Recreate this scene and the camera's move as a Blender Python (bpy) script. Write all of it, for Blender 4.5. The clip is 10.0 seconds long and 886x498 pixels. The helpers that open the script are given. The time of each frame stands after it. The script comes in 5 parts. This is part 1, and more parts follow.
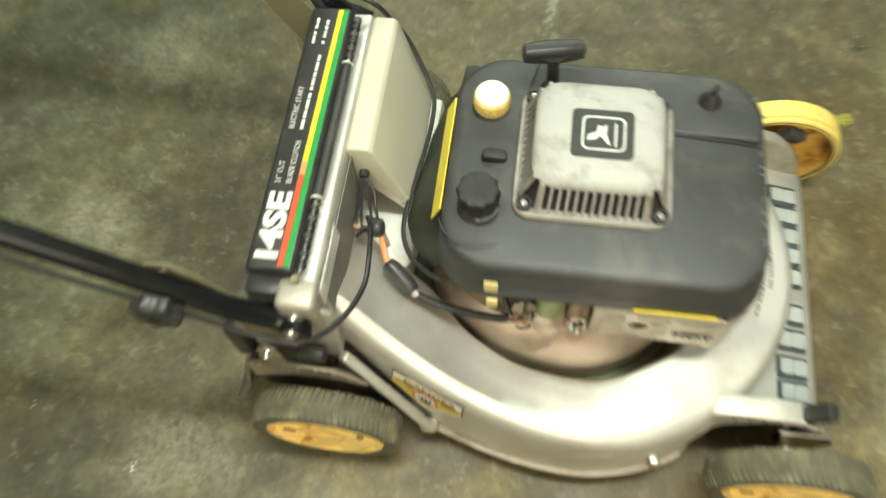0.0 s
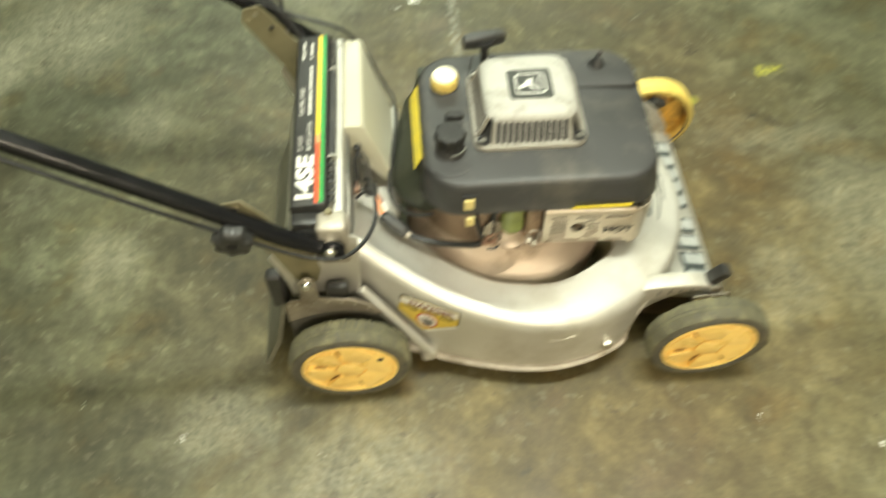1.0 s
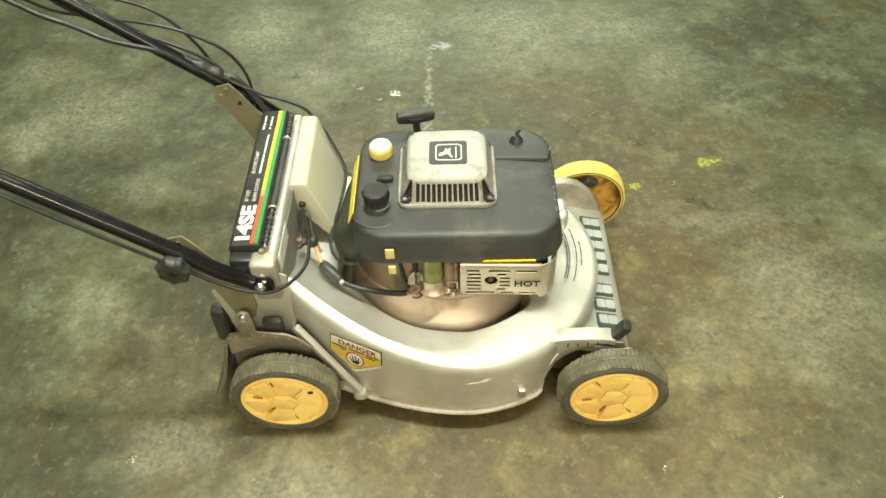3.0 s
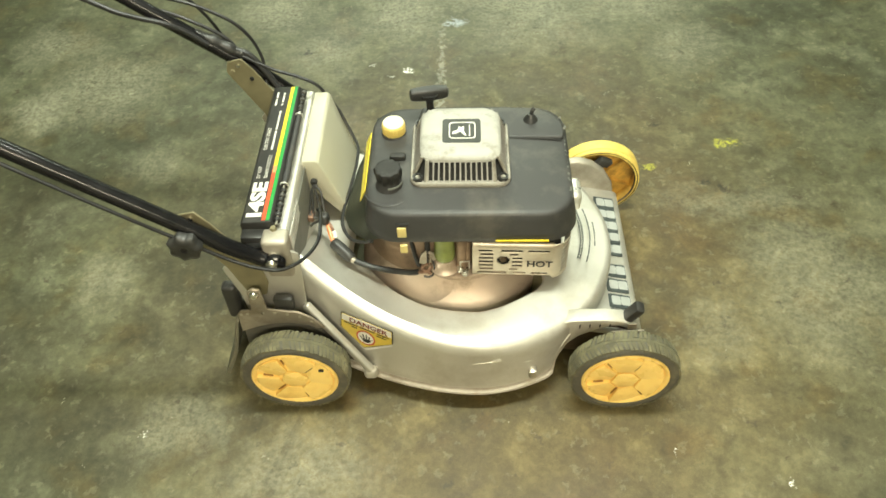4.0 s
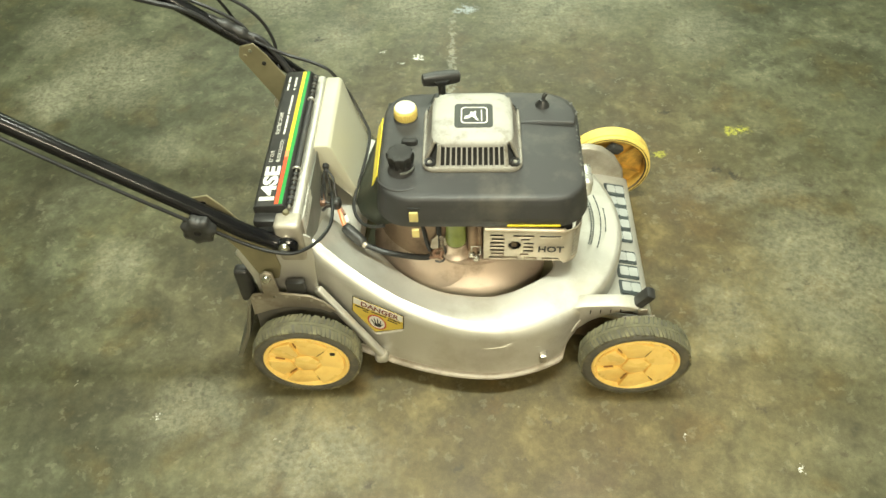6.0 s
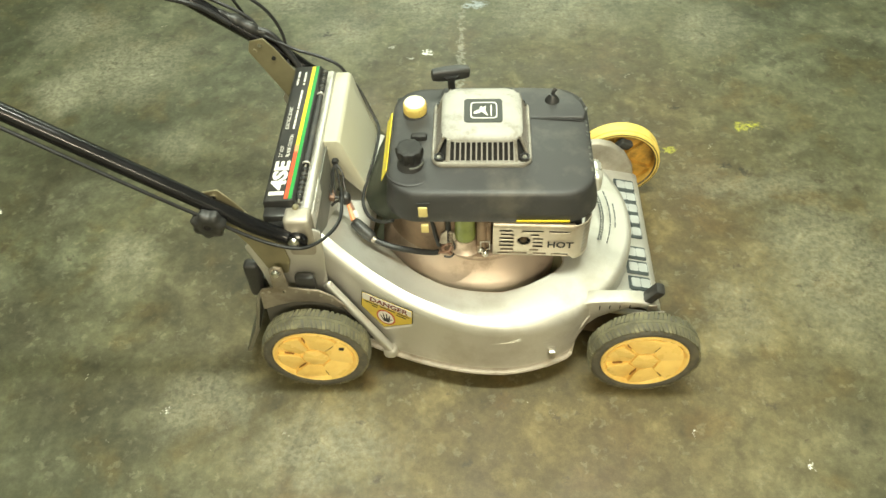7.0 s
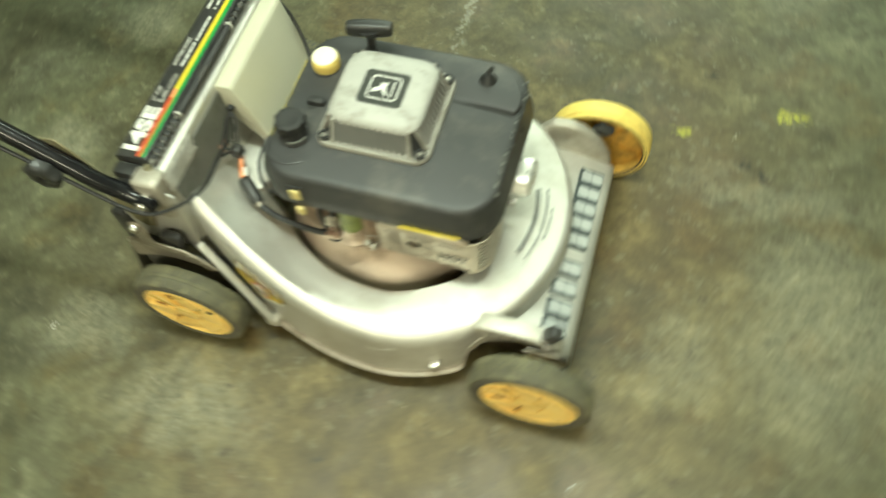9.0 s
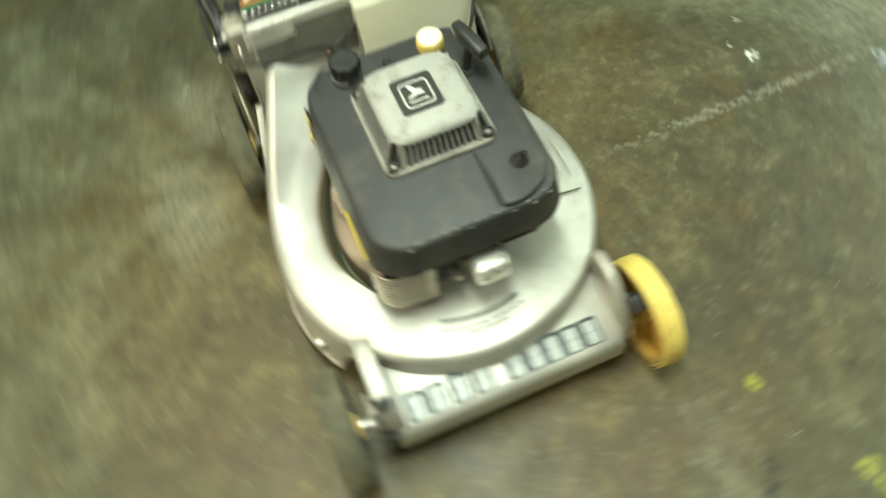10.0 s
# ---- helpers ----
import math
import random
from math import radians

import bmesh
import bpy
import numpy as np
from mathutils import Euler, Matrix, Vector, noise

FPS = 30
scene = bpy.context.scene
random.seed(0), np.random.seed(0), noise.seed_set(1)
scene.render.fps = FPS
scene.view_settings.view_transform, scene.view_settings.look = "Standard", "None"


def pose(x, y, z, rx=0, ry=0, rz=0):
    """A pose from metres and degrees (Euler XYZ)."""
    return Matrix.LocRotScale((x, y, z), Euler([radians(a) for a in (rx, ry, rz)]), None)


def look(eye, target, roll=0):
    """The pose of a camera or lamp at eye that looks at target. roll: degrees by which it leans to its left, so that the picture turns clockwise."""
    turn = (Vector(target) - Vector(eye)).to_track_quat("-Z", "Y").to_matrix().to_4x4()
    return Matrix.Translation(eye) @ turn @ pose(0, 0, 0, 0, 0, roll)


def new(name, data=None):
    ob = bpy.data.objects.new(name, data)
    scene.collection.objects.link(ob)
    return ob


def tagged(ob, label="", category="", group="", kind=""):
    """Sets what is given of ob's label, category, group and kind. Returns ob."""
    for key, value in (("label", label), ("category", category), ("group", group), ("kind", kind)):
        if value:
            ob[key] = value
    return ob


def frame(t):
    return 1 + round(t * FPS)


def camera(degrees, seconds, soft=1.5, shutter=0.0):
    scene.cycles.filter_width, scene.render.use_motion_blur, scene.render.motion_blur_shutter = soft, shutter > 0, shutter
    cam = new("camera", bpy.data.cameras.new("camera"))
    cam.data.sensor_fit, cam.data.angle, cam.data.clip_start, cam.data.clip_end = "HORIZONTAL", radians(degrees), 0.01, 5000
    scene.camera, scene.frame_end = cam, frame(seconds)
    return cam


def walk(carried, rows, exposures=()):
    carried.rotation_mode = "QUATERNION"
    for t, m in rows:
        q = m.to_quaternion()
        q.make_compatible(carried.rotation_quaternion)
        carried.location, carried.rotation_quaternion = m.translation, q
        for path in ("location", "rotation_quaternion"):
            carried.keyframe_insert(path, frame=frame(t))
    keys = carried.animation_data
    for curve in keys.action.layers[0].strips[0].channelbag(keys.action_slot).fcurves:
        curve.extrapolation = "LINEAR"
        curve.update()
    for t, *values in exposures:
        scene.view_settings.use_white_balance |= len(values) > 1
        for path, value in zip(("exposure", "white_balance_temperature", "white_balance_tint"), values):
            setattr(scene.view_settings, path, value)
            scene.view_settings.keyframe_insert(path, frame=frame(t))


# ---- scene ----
cam = camera(59.0, 10.0, 1.5, 1.0)
PATH = [
    (0, (0.215, -0.189, 1.089), (0.031, 0.659, -0.713), -5.2),
    (0.2, (0.223, -0.283, 1.136), (0.048, 0.654, -0.622), -4.3),
    (0.4, (0.177, -0.36, 1.183), (0.113, 0.654, -0.54), 1.2),
    (0.5, (0.186, -0.403, 1.186), (0.125, 0.675, -0.498), -1.7),
    (0.6, (0.172, -0.444, 1.191), (0.135, 0.668, -0.472), -3.0),
    (0.8, (0.134, -0.533, 1.191), (0.132, 0.574, -0.475), -3.6),
    (1, (0.111, -0.55, 1.209), (0.184, 0.584, -0.437), -0.4),
    (1.2, (0.113, -0.589, 1.218), (0.224, 0.611, -0.378), 0.5),
    (1.4, (0.143, -0.589, 1.262), (0.217, 0.651, -0.305), 0.1),
    (1.5, (0.177, -0.62, 1.265), (0.251, 0.678, -0.256), -0.3),
    (1.7, (0.213, -0.636, 1.278), (0.289, 0.652, -0.25), 0.8),
    (2, (0.273, -0.681, 1.268), (0.285, 0.662, -0.214), -0.6),
    (2.5, (0.299, -0.711, 1.266), (0.263, 0.645, -0.203), -2.9),
    (3, (0.299, -0.725, 1.267), (0.269, 0.629, -0.205), -1.9),
    (4.5, (0.29, -0.717, 1.257), (0.226, 0.586, -0.259), -2.3),
    (5, (0.286, -0.722, 1.262), (0.219, 0.586, -0.249), -2.2),
    (6.5, (0.286, -0.73, 1.254), (0.208, 0.56, -0.272), -2.7),
    (7, (0.283, -0.73, 1.255), (0.193, 0.558, -0.272), -2.9),
    (7.5, (0.286, -0.729, 1.252), (0.173, 0.559, -0.274), -3.6),
    (7.8, (0.327, -0.737, 1.271), (0.193, 0.538, -0.264), -5.6),
    (8, (0.358, -0.729, 1.263), (0.215, 0.541, -0.276), -5.4),
    (8.3, (0.412, -0.667, 1.263), (0.235, 0.55, -0.314), -6.9),
    (8.5, (0.464, -0.601, 1.228), (0.245, 0.565, -0.382), -7.6),
    (8.7, (0.519, -0.493, 1.224), (0.208, 0.477, -0.497), -9.9),
    (9, (0.62, -0.363, 1.24), (0.237, 0.527, -0.51), -7.6),
    (9.2, (0.729, -0.286, 1.197), (0.179, 0.521, -0.548), -10.9),
    (9.4, (0.84, -0.194, 1.212), (0.125, 0.502, -0.522), -10.3),
    (9.5, (0.86, -0.162, 1.219), (0.111, 0.481, -0.521), -7.9),
    (9.7, (0.921, -0.058, 1.219), (0.048, 0.457, -0.506), -8.1),
    (9.8, (0.955, -0.039, 1.2), (-0.009, 0.424, -0.49), -8.3),
    (9.9, (0.967, 0.028, 1.202), (-0.028, 0.373, -0.498), -10.0),
    (10, (0.956, 0.088, 1.212), (0.006, 0.362, -0.527), -7.8),
]
walk(cam, [(t, look(eye, target, roll)) for t, eye, target, roll in PATH], [(0.0, 0.03, 6300, 12), (1.0, 0.25, 6600, 11), (2.0, 0.29, 6600, 10), (7.0, 0.32, 6600, 8), (8.5, 0.26, 6600, 9), (9.0, 0.03, 6300, -1), (10.0, -0.04, 6180, 2)])


# ---- light ----
world = bpy.data.worlds.new("world")
scene.world = world
world.use_nodes = True
world.node_tree.nodes["Background"].inputs[0].default_value = (0.9, 1.0, 0.92, 1)
world.node_tree.nodes["Background"].inputs[1].default_value = 0.05

TUBE_LIGHT = (0.89, 1.0, 0.82)       # cool white tubes
WARM_FILL = (1.0, 0.89, 0.66)       # warm tone of the added near-side fill


def ceiling_lamp(x, y, watts, length=2.4, z=2.5, colour=None, width=0.40, upward=0.45):
    # a hanging tube shines down and, more weakly, up on the ceiling
    for share, turn, lift in ((1.0, 0, 0.0), (upward, 180, 0.05)):
        data = bpy.data.lights.new("tube_lamp", "AREA")
        data.shape, data.size, data.size_y = "RECTANGLE", length, width
        data.energy, data.color = watts * share, colour or TUBE_LIGHT
        ob = new("tube_lamp", data)
        ob.matrix_world = pose(x, y, z + lift, turn)


ceiling_lamp(0.28, 0.14, 47, 1.3, 2.40, (0.94, 1.0, 0.85), 0.16, 0.8)
ceiling_lamp(0.2, 3.4, 64, 2.4, 2.6)
# unseen fill lamp, added to brighten rims, tyres and skirt on the near side
ceiling_lamp(0.6, -2.4, 84, 2.0, 2.2, WARM_FILL)


# ---- materials ----
def material(name, base, rough=0.5, metal=0.0, vary=0.0, scale=30.0, bump=0.0, bump_scale=200.0, dirt=None, dirt_amount=0.0,
             dirt_scale=6.0, spec=0.5, coat=0.0, grain=0.0):
    m = bpy.data.materials.new(name)
    m.use_nodes = True
    n, l = m.node_tree.nodes, m.node_tree.links
    b = n["Principled BSDF"]
    b.inputs["Roughness"].default_value, b.inputs["Metallic"].default_value = rough, metal
    b.inputs["Specular IOR Level"].default_value = spec
    b.inputs["Coat Weight"].default_value = coat
    b.inputs["Coat Roughness"].default_value = 0.15
    tc = n.new("ShaderNodeTexCoord")
    col = n.new("ShaderNodeRGB")
    col.outputs[0].default_value = (*base, 1)
    out = col.outputs[0]
    if vary:
        nz = n.new("ShaderNodeTexNoise")
        nz.inputs["Scale"].default_value, nz.inputs["Detail"].default_value = scale, 6
        l.new(tc.outputs["Object"], nz.inputs["Vector"])
        mr = n.new("ShaderNodeMapRange")
        mr.inputs[1].default_value, mr.inputs[2].default_value = 0.3, 0.7
        mr.inputs[3].default_value, mr.inputs[4].default_value = 1 - vary, 1 + vary
        l.new(nz.outputs[0], mr.inputs[0])
        mx = n.new("ShaderNodeMix")
        mx.data_type, mx.blend_type = "RGBA", "MULTIPLY"
        mx.inputs[0].default_value = 1
        l.new(out, mx.inputs[6])
        l.new(mr.outputs[0], mx.inputs[7])
        out = mx.outputs[2]
        rr = n.new("ShaderNodeMapRange")
        rr.inputs[1].default_value, rr.inputs[2].default_value = 0.3, 0.7
        rr.inputs[3].default_value, rr.inputs[4].default_value = max(0.05, rough - 0.1), min(1, rough + 0.12)
        l.new(nz.outputs[0], rr.inputs[0])
        l.new(rr.outputs[0], b.inputs["Roughness"])
    if dirt:
        nd = n.new("ShaderNodeTexNoise")
        nd.inputs["Scale"].default_value, nd.inputs["Detail"].default_value, nd.inputs["Roughness"].default_value = dirt_scale, 8, 0.68
        l.new(tc.outputs["Object"], nd.inputs["Vector"])
        md = n.new("ShaderNodeMapRange")
        md.inputs[1].default_value, md.inputs[2].default_value = 0.5, 0.68
        md.inputs[3].default_value, md.inputs[4].default_value = 0, dirt_amount
        l.new(nd.outputs[0], md.inputs[0])
        mx = n.new("ShaderNodeMix")
        mx.data_type = "RGBA"
        l.new(md.outputs[0], mx.inputs[0])
        l.new(out, mx.inputs[6])
        mx.inputs[7].default_value = (*dirt, 1)
        out = mx.outputs[2]
    if grain:
        ng = n.new("ShaderNodeTexNoise")
        ng.inputs["Scale"].default_value, ng.inputs["Detail"].default_value = 900, 2
        l.new(tc.outputs["Object"], ng.inputs["Vector"])
        mg = n.new("ShaderNodeMapRange")
        mg.inputs[1].default_value, mg.inputs[2].default_value = 0.3, 0.7
        mg.inputs[3].default_value, mg.inputs[4].default_value = 1 - grain, 1 + grain
        l.new(ng.outputs[0], mg.inputs[0])
        mx = n.new("ShaderNodeMix")
        mx.data_type, mx.blend_type = "RGBA", "MULTIPLY"
        mx.inputs[0].default_value = 1
        l.new(out, mx.inputs[6])
        l.new(mg.outputs[0], mx.inputs[7])
        out = mx.outputs[2]
    l.new(out, b.inputs["Base Color"])
    if bump:
        nb = n.new("ShaderNodeTexNoise")
        nb.inputs["Scale"].default_value, nb.inputs["Detail"].default_value = bump_scale, 4
        l.new(tc.outputs["Object"], nb.inputs["Vector"])
        bp = n.new("ShaderNodeBump")
        bp.inputs["Strength"].default_value, bp.inputs["Distance"].default_value = bump, 0.002
        l.new(nb.outputs[0], bp.inputs["Height"])
        l.new(bp.outputs[0], b.inputs["Normal"])
    return m


SILVER = material("silver_paint", (0.66, 0.645, 0.59), 0.50, 0.68, 0.07, 9, 0.05, 500, (0.36, 0.32, 0.23), 0.45, 7, grain=0.05)
# dried grass and the shade of the deck's inside, both in one dark colour
GRIME_SHADE = material("grass_stained_shaded_paint", (0.20, 0.20, 0.125), 0.6, 0.3, 0.2, 12, 0.2, 150, (0.08, 0.085, 0.035), 0.7, 9)
# silver paint darkened for the far flange's shade; also on the housing end
DIM_SILVER = material("dimmed_silver_paint", (0.48, 0.445, 0.375), 0.5, 0.5, 0.1, 20, 0.05, 400, (0.22, 0.18, 0.12), 0.5, 14)
LIP = material("scraped_dull_paint", (0.42, 0.375, 0.31), 0.62, 0.35, 0.16, 35, 0.15, 220, (0.20, 0.16, 0.11), 0.6, 20)
WHITEMETAL = material("bright_alloy", (0.90, 0.89, 0.84), 0.30, 0.7, 0.05, 40)
STEEL = material("zinc_steel", (0.55, 0.52, 0.46), 0.32, 0.9, 0.12, 40)
DULL = material("dull_steel", (0.43, 0.385, 0.32), 0.45, 0.7, 0.2, 30, 0.1, 200, (0.16, 0.12, 0.07), 0.7, 14)
CHROME = material("chrome", (0.8, 0.78, 0.74), 0.15, 1.0)
CAST = material("cast_alloy", (0.58, 0.465, 0.37), 0.45, 0.55, 0.12, 18, 0.07, 160, (0.22, 0.15, 0.09), 0.7, 12)
CASTDARK = material("grimy_casting_and_shade", (0.13, 0.095, 0.06), 0.6, 0.4, 0.3, 40, 0.2, 160, (0.05, 0.035, 0.02), 0.8, 15)
CASTBROWN = material("oily_brown_casting", (0.26, 0.185, 0.125), 0.5, 0.45, 0.25, 25, 0.1, 160, (0.10, 0.065, 0.04), 0.7, 16)
GUARD = material("guard_metal", (0.57, 0.52, 0.43), 0.38, 0.6, 0.1, 40, 0.0, 200, (0.3, 0.22, 0.13), 0.5, 20)
SHROUD = material("dark_grey_plastic", (0.044, 0.044, 0.044), 0.46, 0, 0.14, 16, 0.1, 700, (0.17, 0.155, 0.125), 0.35, 11)
SCUFF = material("bare_scuffed_plastic", (0.17, 0.175, 0.155), 0.7, 0, 0.2, 200)
VENTRIM = material("dirty_grey_plastic", (0.33, 0.315, 0.27), 0.55, 0, 0.15, 40, 0.08, 600, (0.13, 0.11, 0.08), 0.8, 30)
VENT = material("pale_grey_plastic", (0.42, 0.413, 0.375), 0.5, 0, 0.07, 30, 0.08, 600, (0.20, 0.18, 0.14), 0.75, 26)
SLAT = material("vent_slat_plastic", (0.38, 0.37, 0.34), 0.5, 0, 0.1, 60)
BLACK = material("black_plastic", (0.029, 0.029, 0.028), 0.38, 0, 0.15, 40, 0, 0, (0.09, 0.085, 0.07), 0.35, 18)
KNOB = material("worn_matt_black_plastic", (0.020, 0.020, 0.019), 0.62, 0, 0.2, 60, 0.1, 400, (0.07, 0.066, 0.055), 0.4, 40)
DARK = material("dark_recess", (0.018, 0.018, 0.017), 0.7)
PAINTBLACK = material("black_enamel", (0.008, 0.008, 0.009), 0.17, 0, 0.05, 30, spec=0.4)
RUBBER = material("black_rubber", (0.095, 0.090, 0.070), 0.75, 0, 0.2, 60, 0.2, 300, (0.17, 0.155, 0.10), 0.75, 22)
TREAD = material("dusty_tread", (0.125, 0.118, 0.072), 0.85, 0, 0.3, 45, 0.25, 260, (0.25, 0.225, 0.125), 0.85, 24)
YELLOW = material("yellow_rim_plastic", (1.0, 0.71, 0.22), 0.30, 0, 0.05, 25, 0, 0, (0.72, 0.42, 0.09), 0.5, 14)
WORN_YELLOW = material("bare_yellow_wheel_plastic", (0.86, 0.66, 0.17), 0.5, 0, 0.10, 25, 0.15, 200, (0.50, 0.33, 0.07), 0.7, 26)
INNER_YELLOW = material("grimy_yellow_plastic", (0.66, 0.40, 0.08), 0.6, 0, 0.2, 30, 0.1, 200, (0.10, 0.07, 0.03), 0.7, 20)
SLOT = material("brown_slot_grime", (0.30, 0.15, 0.035), 0.7, 0, 0.2, 60)
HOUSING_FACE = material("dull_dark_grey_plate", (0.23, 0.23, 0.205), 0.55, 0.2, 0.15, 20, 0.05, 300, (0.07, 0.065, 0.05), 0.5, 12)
FLAP = material("dusty_olive_rubber", (0.15, 0.145, 0.105), 0.7, 0, 0.2, 25, 0.1, 200, (0.24, 0.22, 0.15), 0.5, 14)
WELL = material("dark_grey_metal", (0.085, 0.083, 0.070), 0.7, 0, 0.2, 25, 0.1, 200, (0.15, 0.13, 0.09), 0.5, 14)
CREAM = material("cream_plastic", (0.53, 0.515, 0.40), 0.34, 0, 0.03, 12, 0.04, 500, (0.50, 0.44, 0.28), 0.35, 9)
CABLE = material("matt_black_sheath", (0.014, 0.014, 0.014), 0.45, 0, 0.2, 40)
SLATE = material("slate_lettering", (0.055, 0.068, 0.068), 0.5, 0, 0.2, 80)
LETTER = material("silver_letter_face", (0.46, 0.48, 0.465), 0.45, 0.2, 0.06, 60)
CAPTOP = material("faded_cap_top", (0.88, 0.83, 0.62), 0.45, 0, 0.04, 60)
CAPY = material("pale_yellow_cap", (0.88, 0.68, 0.20), 0.45, 0, 0.04, 60)
CHIP = material("pale_yellow_tab", (0.72, 0.60, 0.24), 0.45, 0, 0.08, 60)
OLIVE = material("zinc_olive_bracket", (0.25, 0.225, 0.135), 0.42, 0.3, 0.15, 30)
STRIPE_Y = material("yellow_stripe", (0.75, 0.58, 0.03), 0.4, 0, 0.05, 80)
STRIPE_G = material("green_stripe", (0.02, 0.30, 0.055), 0.4, 0, 0.05, 80)
STRIPE_R = material("red_stripe", (0.62, 0.09, 0.03), 0.4, 0, 0.05, 80)
WHITE = material("white_print", (0.72, 0.71, 0.66), 0.5, 0, 0.05, 200)
BLACKPRINT = material("black_print", (0.015, 0.015, 0.015), 0.5, 0, 0.1, 100)
BADGE = material("charcoal_badge", (0.033, 0.036, 0.030), 0.45, 0, 0.15, 60)
LABELY = material("yellow_label", (0.85, 0.68, 0.06), 0.45, 0, 0.12, 60)
WARN = material("warning_yellow", (0.62, 0.46, 0.07), 0.45, 0, 0.1, 60)
WARNRED = material("warning_red", (0.45, 0.07, 0.04), 0.45, 0, 0.1, 60)
DARKRED = material("faded_dark_red_print", (0.16, 0.03, 0.02), 0.5, 0, 0.1, 100)
ORANGE = material("orange_wire", (0.82, 0.30, 0.12), 0.4, 0, 0.05, 100)
COPPER = material("copper_wire", (0.27, 0.16, 0.11), 0.45, 0.4, 0.2, 100)
GREENF = material("green_filter_plastic", (0.19, 0.225, 0.06), 0.4, 0, 0.2, 60)
FOIL = material("foil_label", (0.70, 0.69, 0.62), 0.3, 0.5, 0.05, 90)
TANK = material("dark_green_grey_plastic", (0.026, 0.031, 0.021), 0.45, 0, 0.2, 20, 0.1, 400, (0.07, 0.07, 0.045), 0.4, 12)


# ---- building helpers ----
def finish(name, me, mat, parent, label="", smooth=40):
    me.materials.clear()
    me.materials.append(mat)
    if smooth:
        for p in me.polygons:
            p.use_smooth = True
        me.set_sharp_from_angle(angle=radians(smooth))
    ob = new(name, me)
    if parent:
        ob.parent = parent
        root = parent
        while root.parent:
            root = root.parent
        if parent.type == "EMPTY":
            ob.matrix_parent_inverse = Matrix.Translation(-parent.location)
    if label:
        tagged(ob, label)
    return ob


def part(name, bm, mat, parent, label="", smooth=40):
    bmesh.ops.recalc_face_normals(bm, faces=bm.faces)
    me = bpy.data.meshes.new(name)
    bm.to_mesh(me)
    bm.free()
    return finish(name, me, mat, parent, label, smooth)


def bevel_all(bm, r, seg=2, angle=30):
    if r <= 0:
        return
    es = [e for e in bm.edges if len(e.link_faces) == 2 and e.calc_face_angle(0) > radians(angle)]
    bmesh.ops.bevel(bm, geom=es, offset=r, segments=seg, profile=0.5, affect="EDGES", clamp_overlap=True)


def block(x0, x1, y0, y1, z0, z1, r=0.003, seg=2, m=None, bm=None):
    b2 = bmesh.new()
    bmesh.ops.create_cube(b2, size=1)
    for v in b2.verts:
        v.co = Vector(((x0 + x1) / 2 + v.co.x * (x1 - x0), (y0 + y1) / 2 + v.co.y * (y1 - y0), (z0 + z1) / 2 + v.co.z * (z1 - z0)))
    bevel_all(b2, r, seg)
    if m:
        b2.transform(m)
    return join(bm, b2)


def join(bm, b2):
    if bm is None:
        return b2
    me = bpy.data.meshes.new("tmp")
    b2.to_mesh(me)
    b2.free()
    bm.from_mesh(me)
    bpy.data.meshes.remove(me)
    return bm


def prism(points, axis, a, b, r=0.0, seg=2, bm=None):
    """A plate: an outline in the two other axes, from a to b along axis."""
    b2 = bmesh.new()

    def at(p, d):
        return {"x": (d, p[0], p[1]), "y": (p[0], d, p[1]), "z": (p[0], p[1], d)}[axis]
    lo = [b2.verts.new(at(p, a)) for p in points]
    hi = [b2.verts.new(at(p, b)) for p in points]
    k = len(points)
    b2.faces.new(lo)
    b2.faces.new(list(reversed(hi)))
    for i in range(k):
        b2.faces.new((lo[i], lo[(i + 1) % k], hi[(i + 1) % k], hi[i]))
    bmesh.ops.recalc_face_normals(b2, faces=b2.faces)
    bevel_all(b2, r, seg)
    return join(bm, b2)


def rrect(x0, x1, y0, y1, r, n=6):
    out = []
    for cx, cy, a0 in ((x1 - r, y1 - r, 0), (x0 + r, y1 - r, 90), (x0 + r, y0 + r, 180), (x1 - r, y0 + r, 270)):
        for i in range(n + 1):
            a = radians(a0 + 90 * i / n)
            out.append((cx + r * math.cos(a), cy + r * math.sin(a)))
    return out


def loft(rings, cap0=True, cap1=True, close=True, bm=None):
    """Rings of 3D points, all of one length."""
    bm = bm or bmesh.new()
    vs = [[bm.verts.new(p) for p in ring] for ring in rings]
    k = len(rings[0])
    for a, b in zip(vs, vs[1:]):
        for i in range(k if close else k - 1):
            bm.faces.new((a[i], a[(i + 1) % k], b[(i + 1) % k], b[i]))
    if cap0:
        bm.faces.new(list(reversed(vs[0])))
    if cap1:
        bm.faces.new(vs[-1])
    return bm


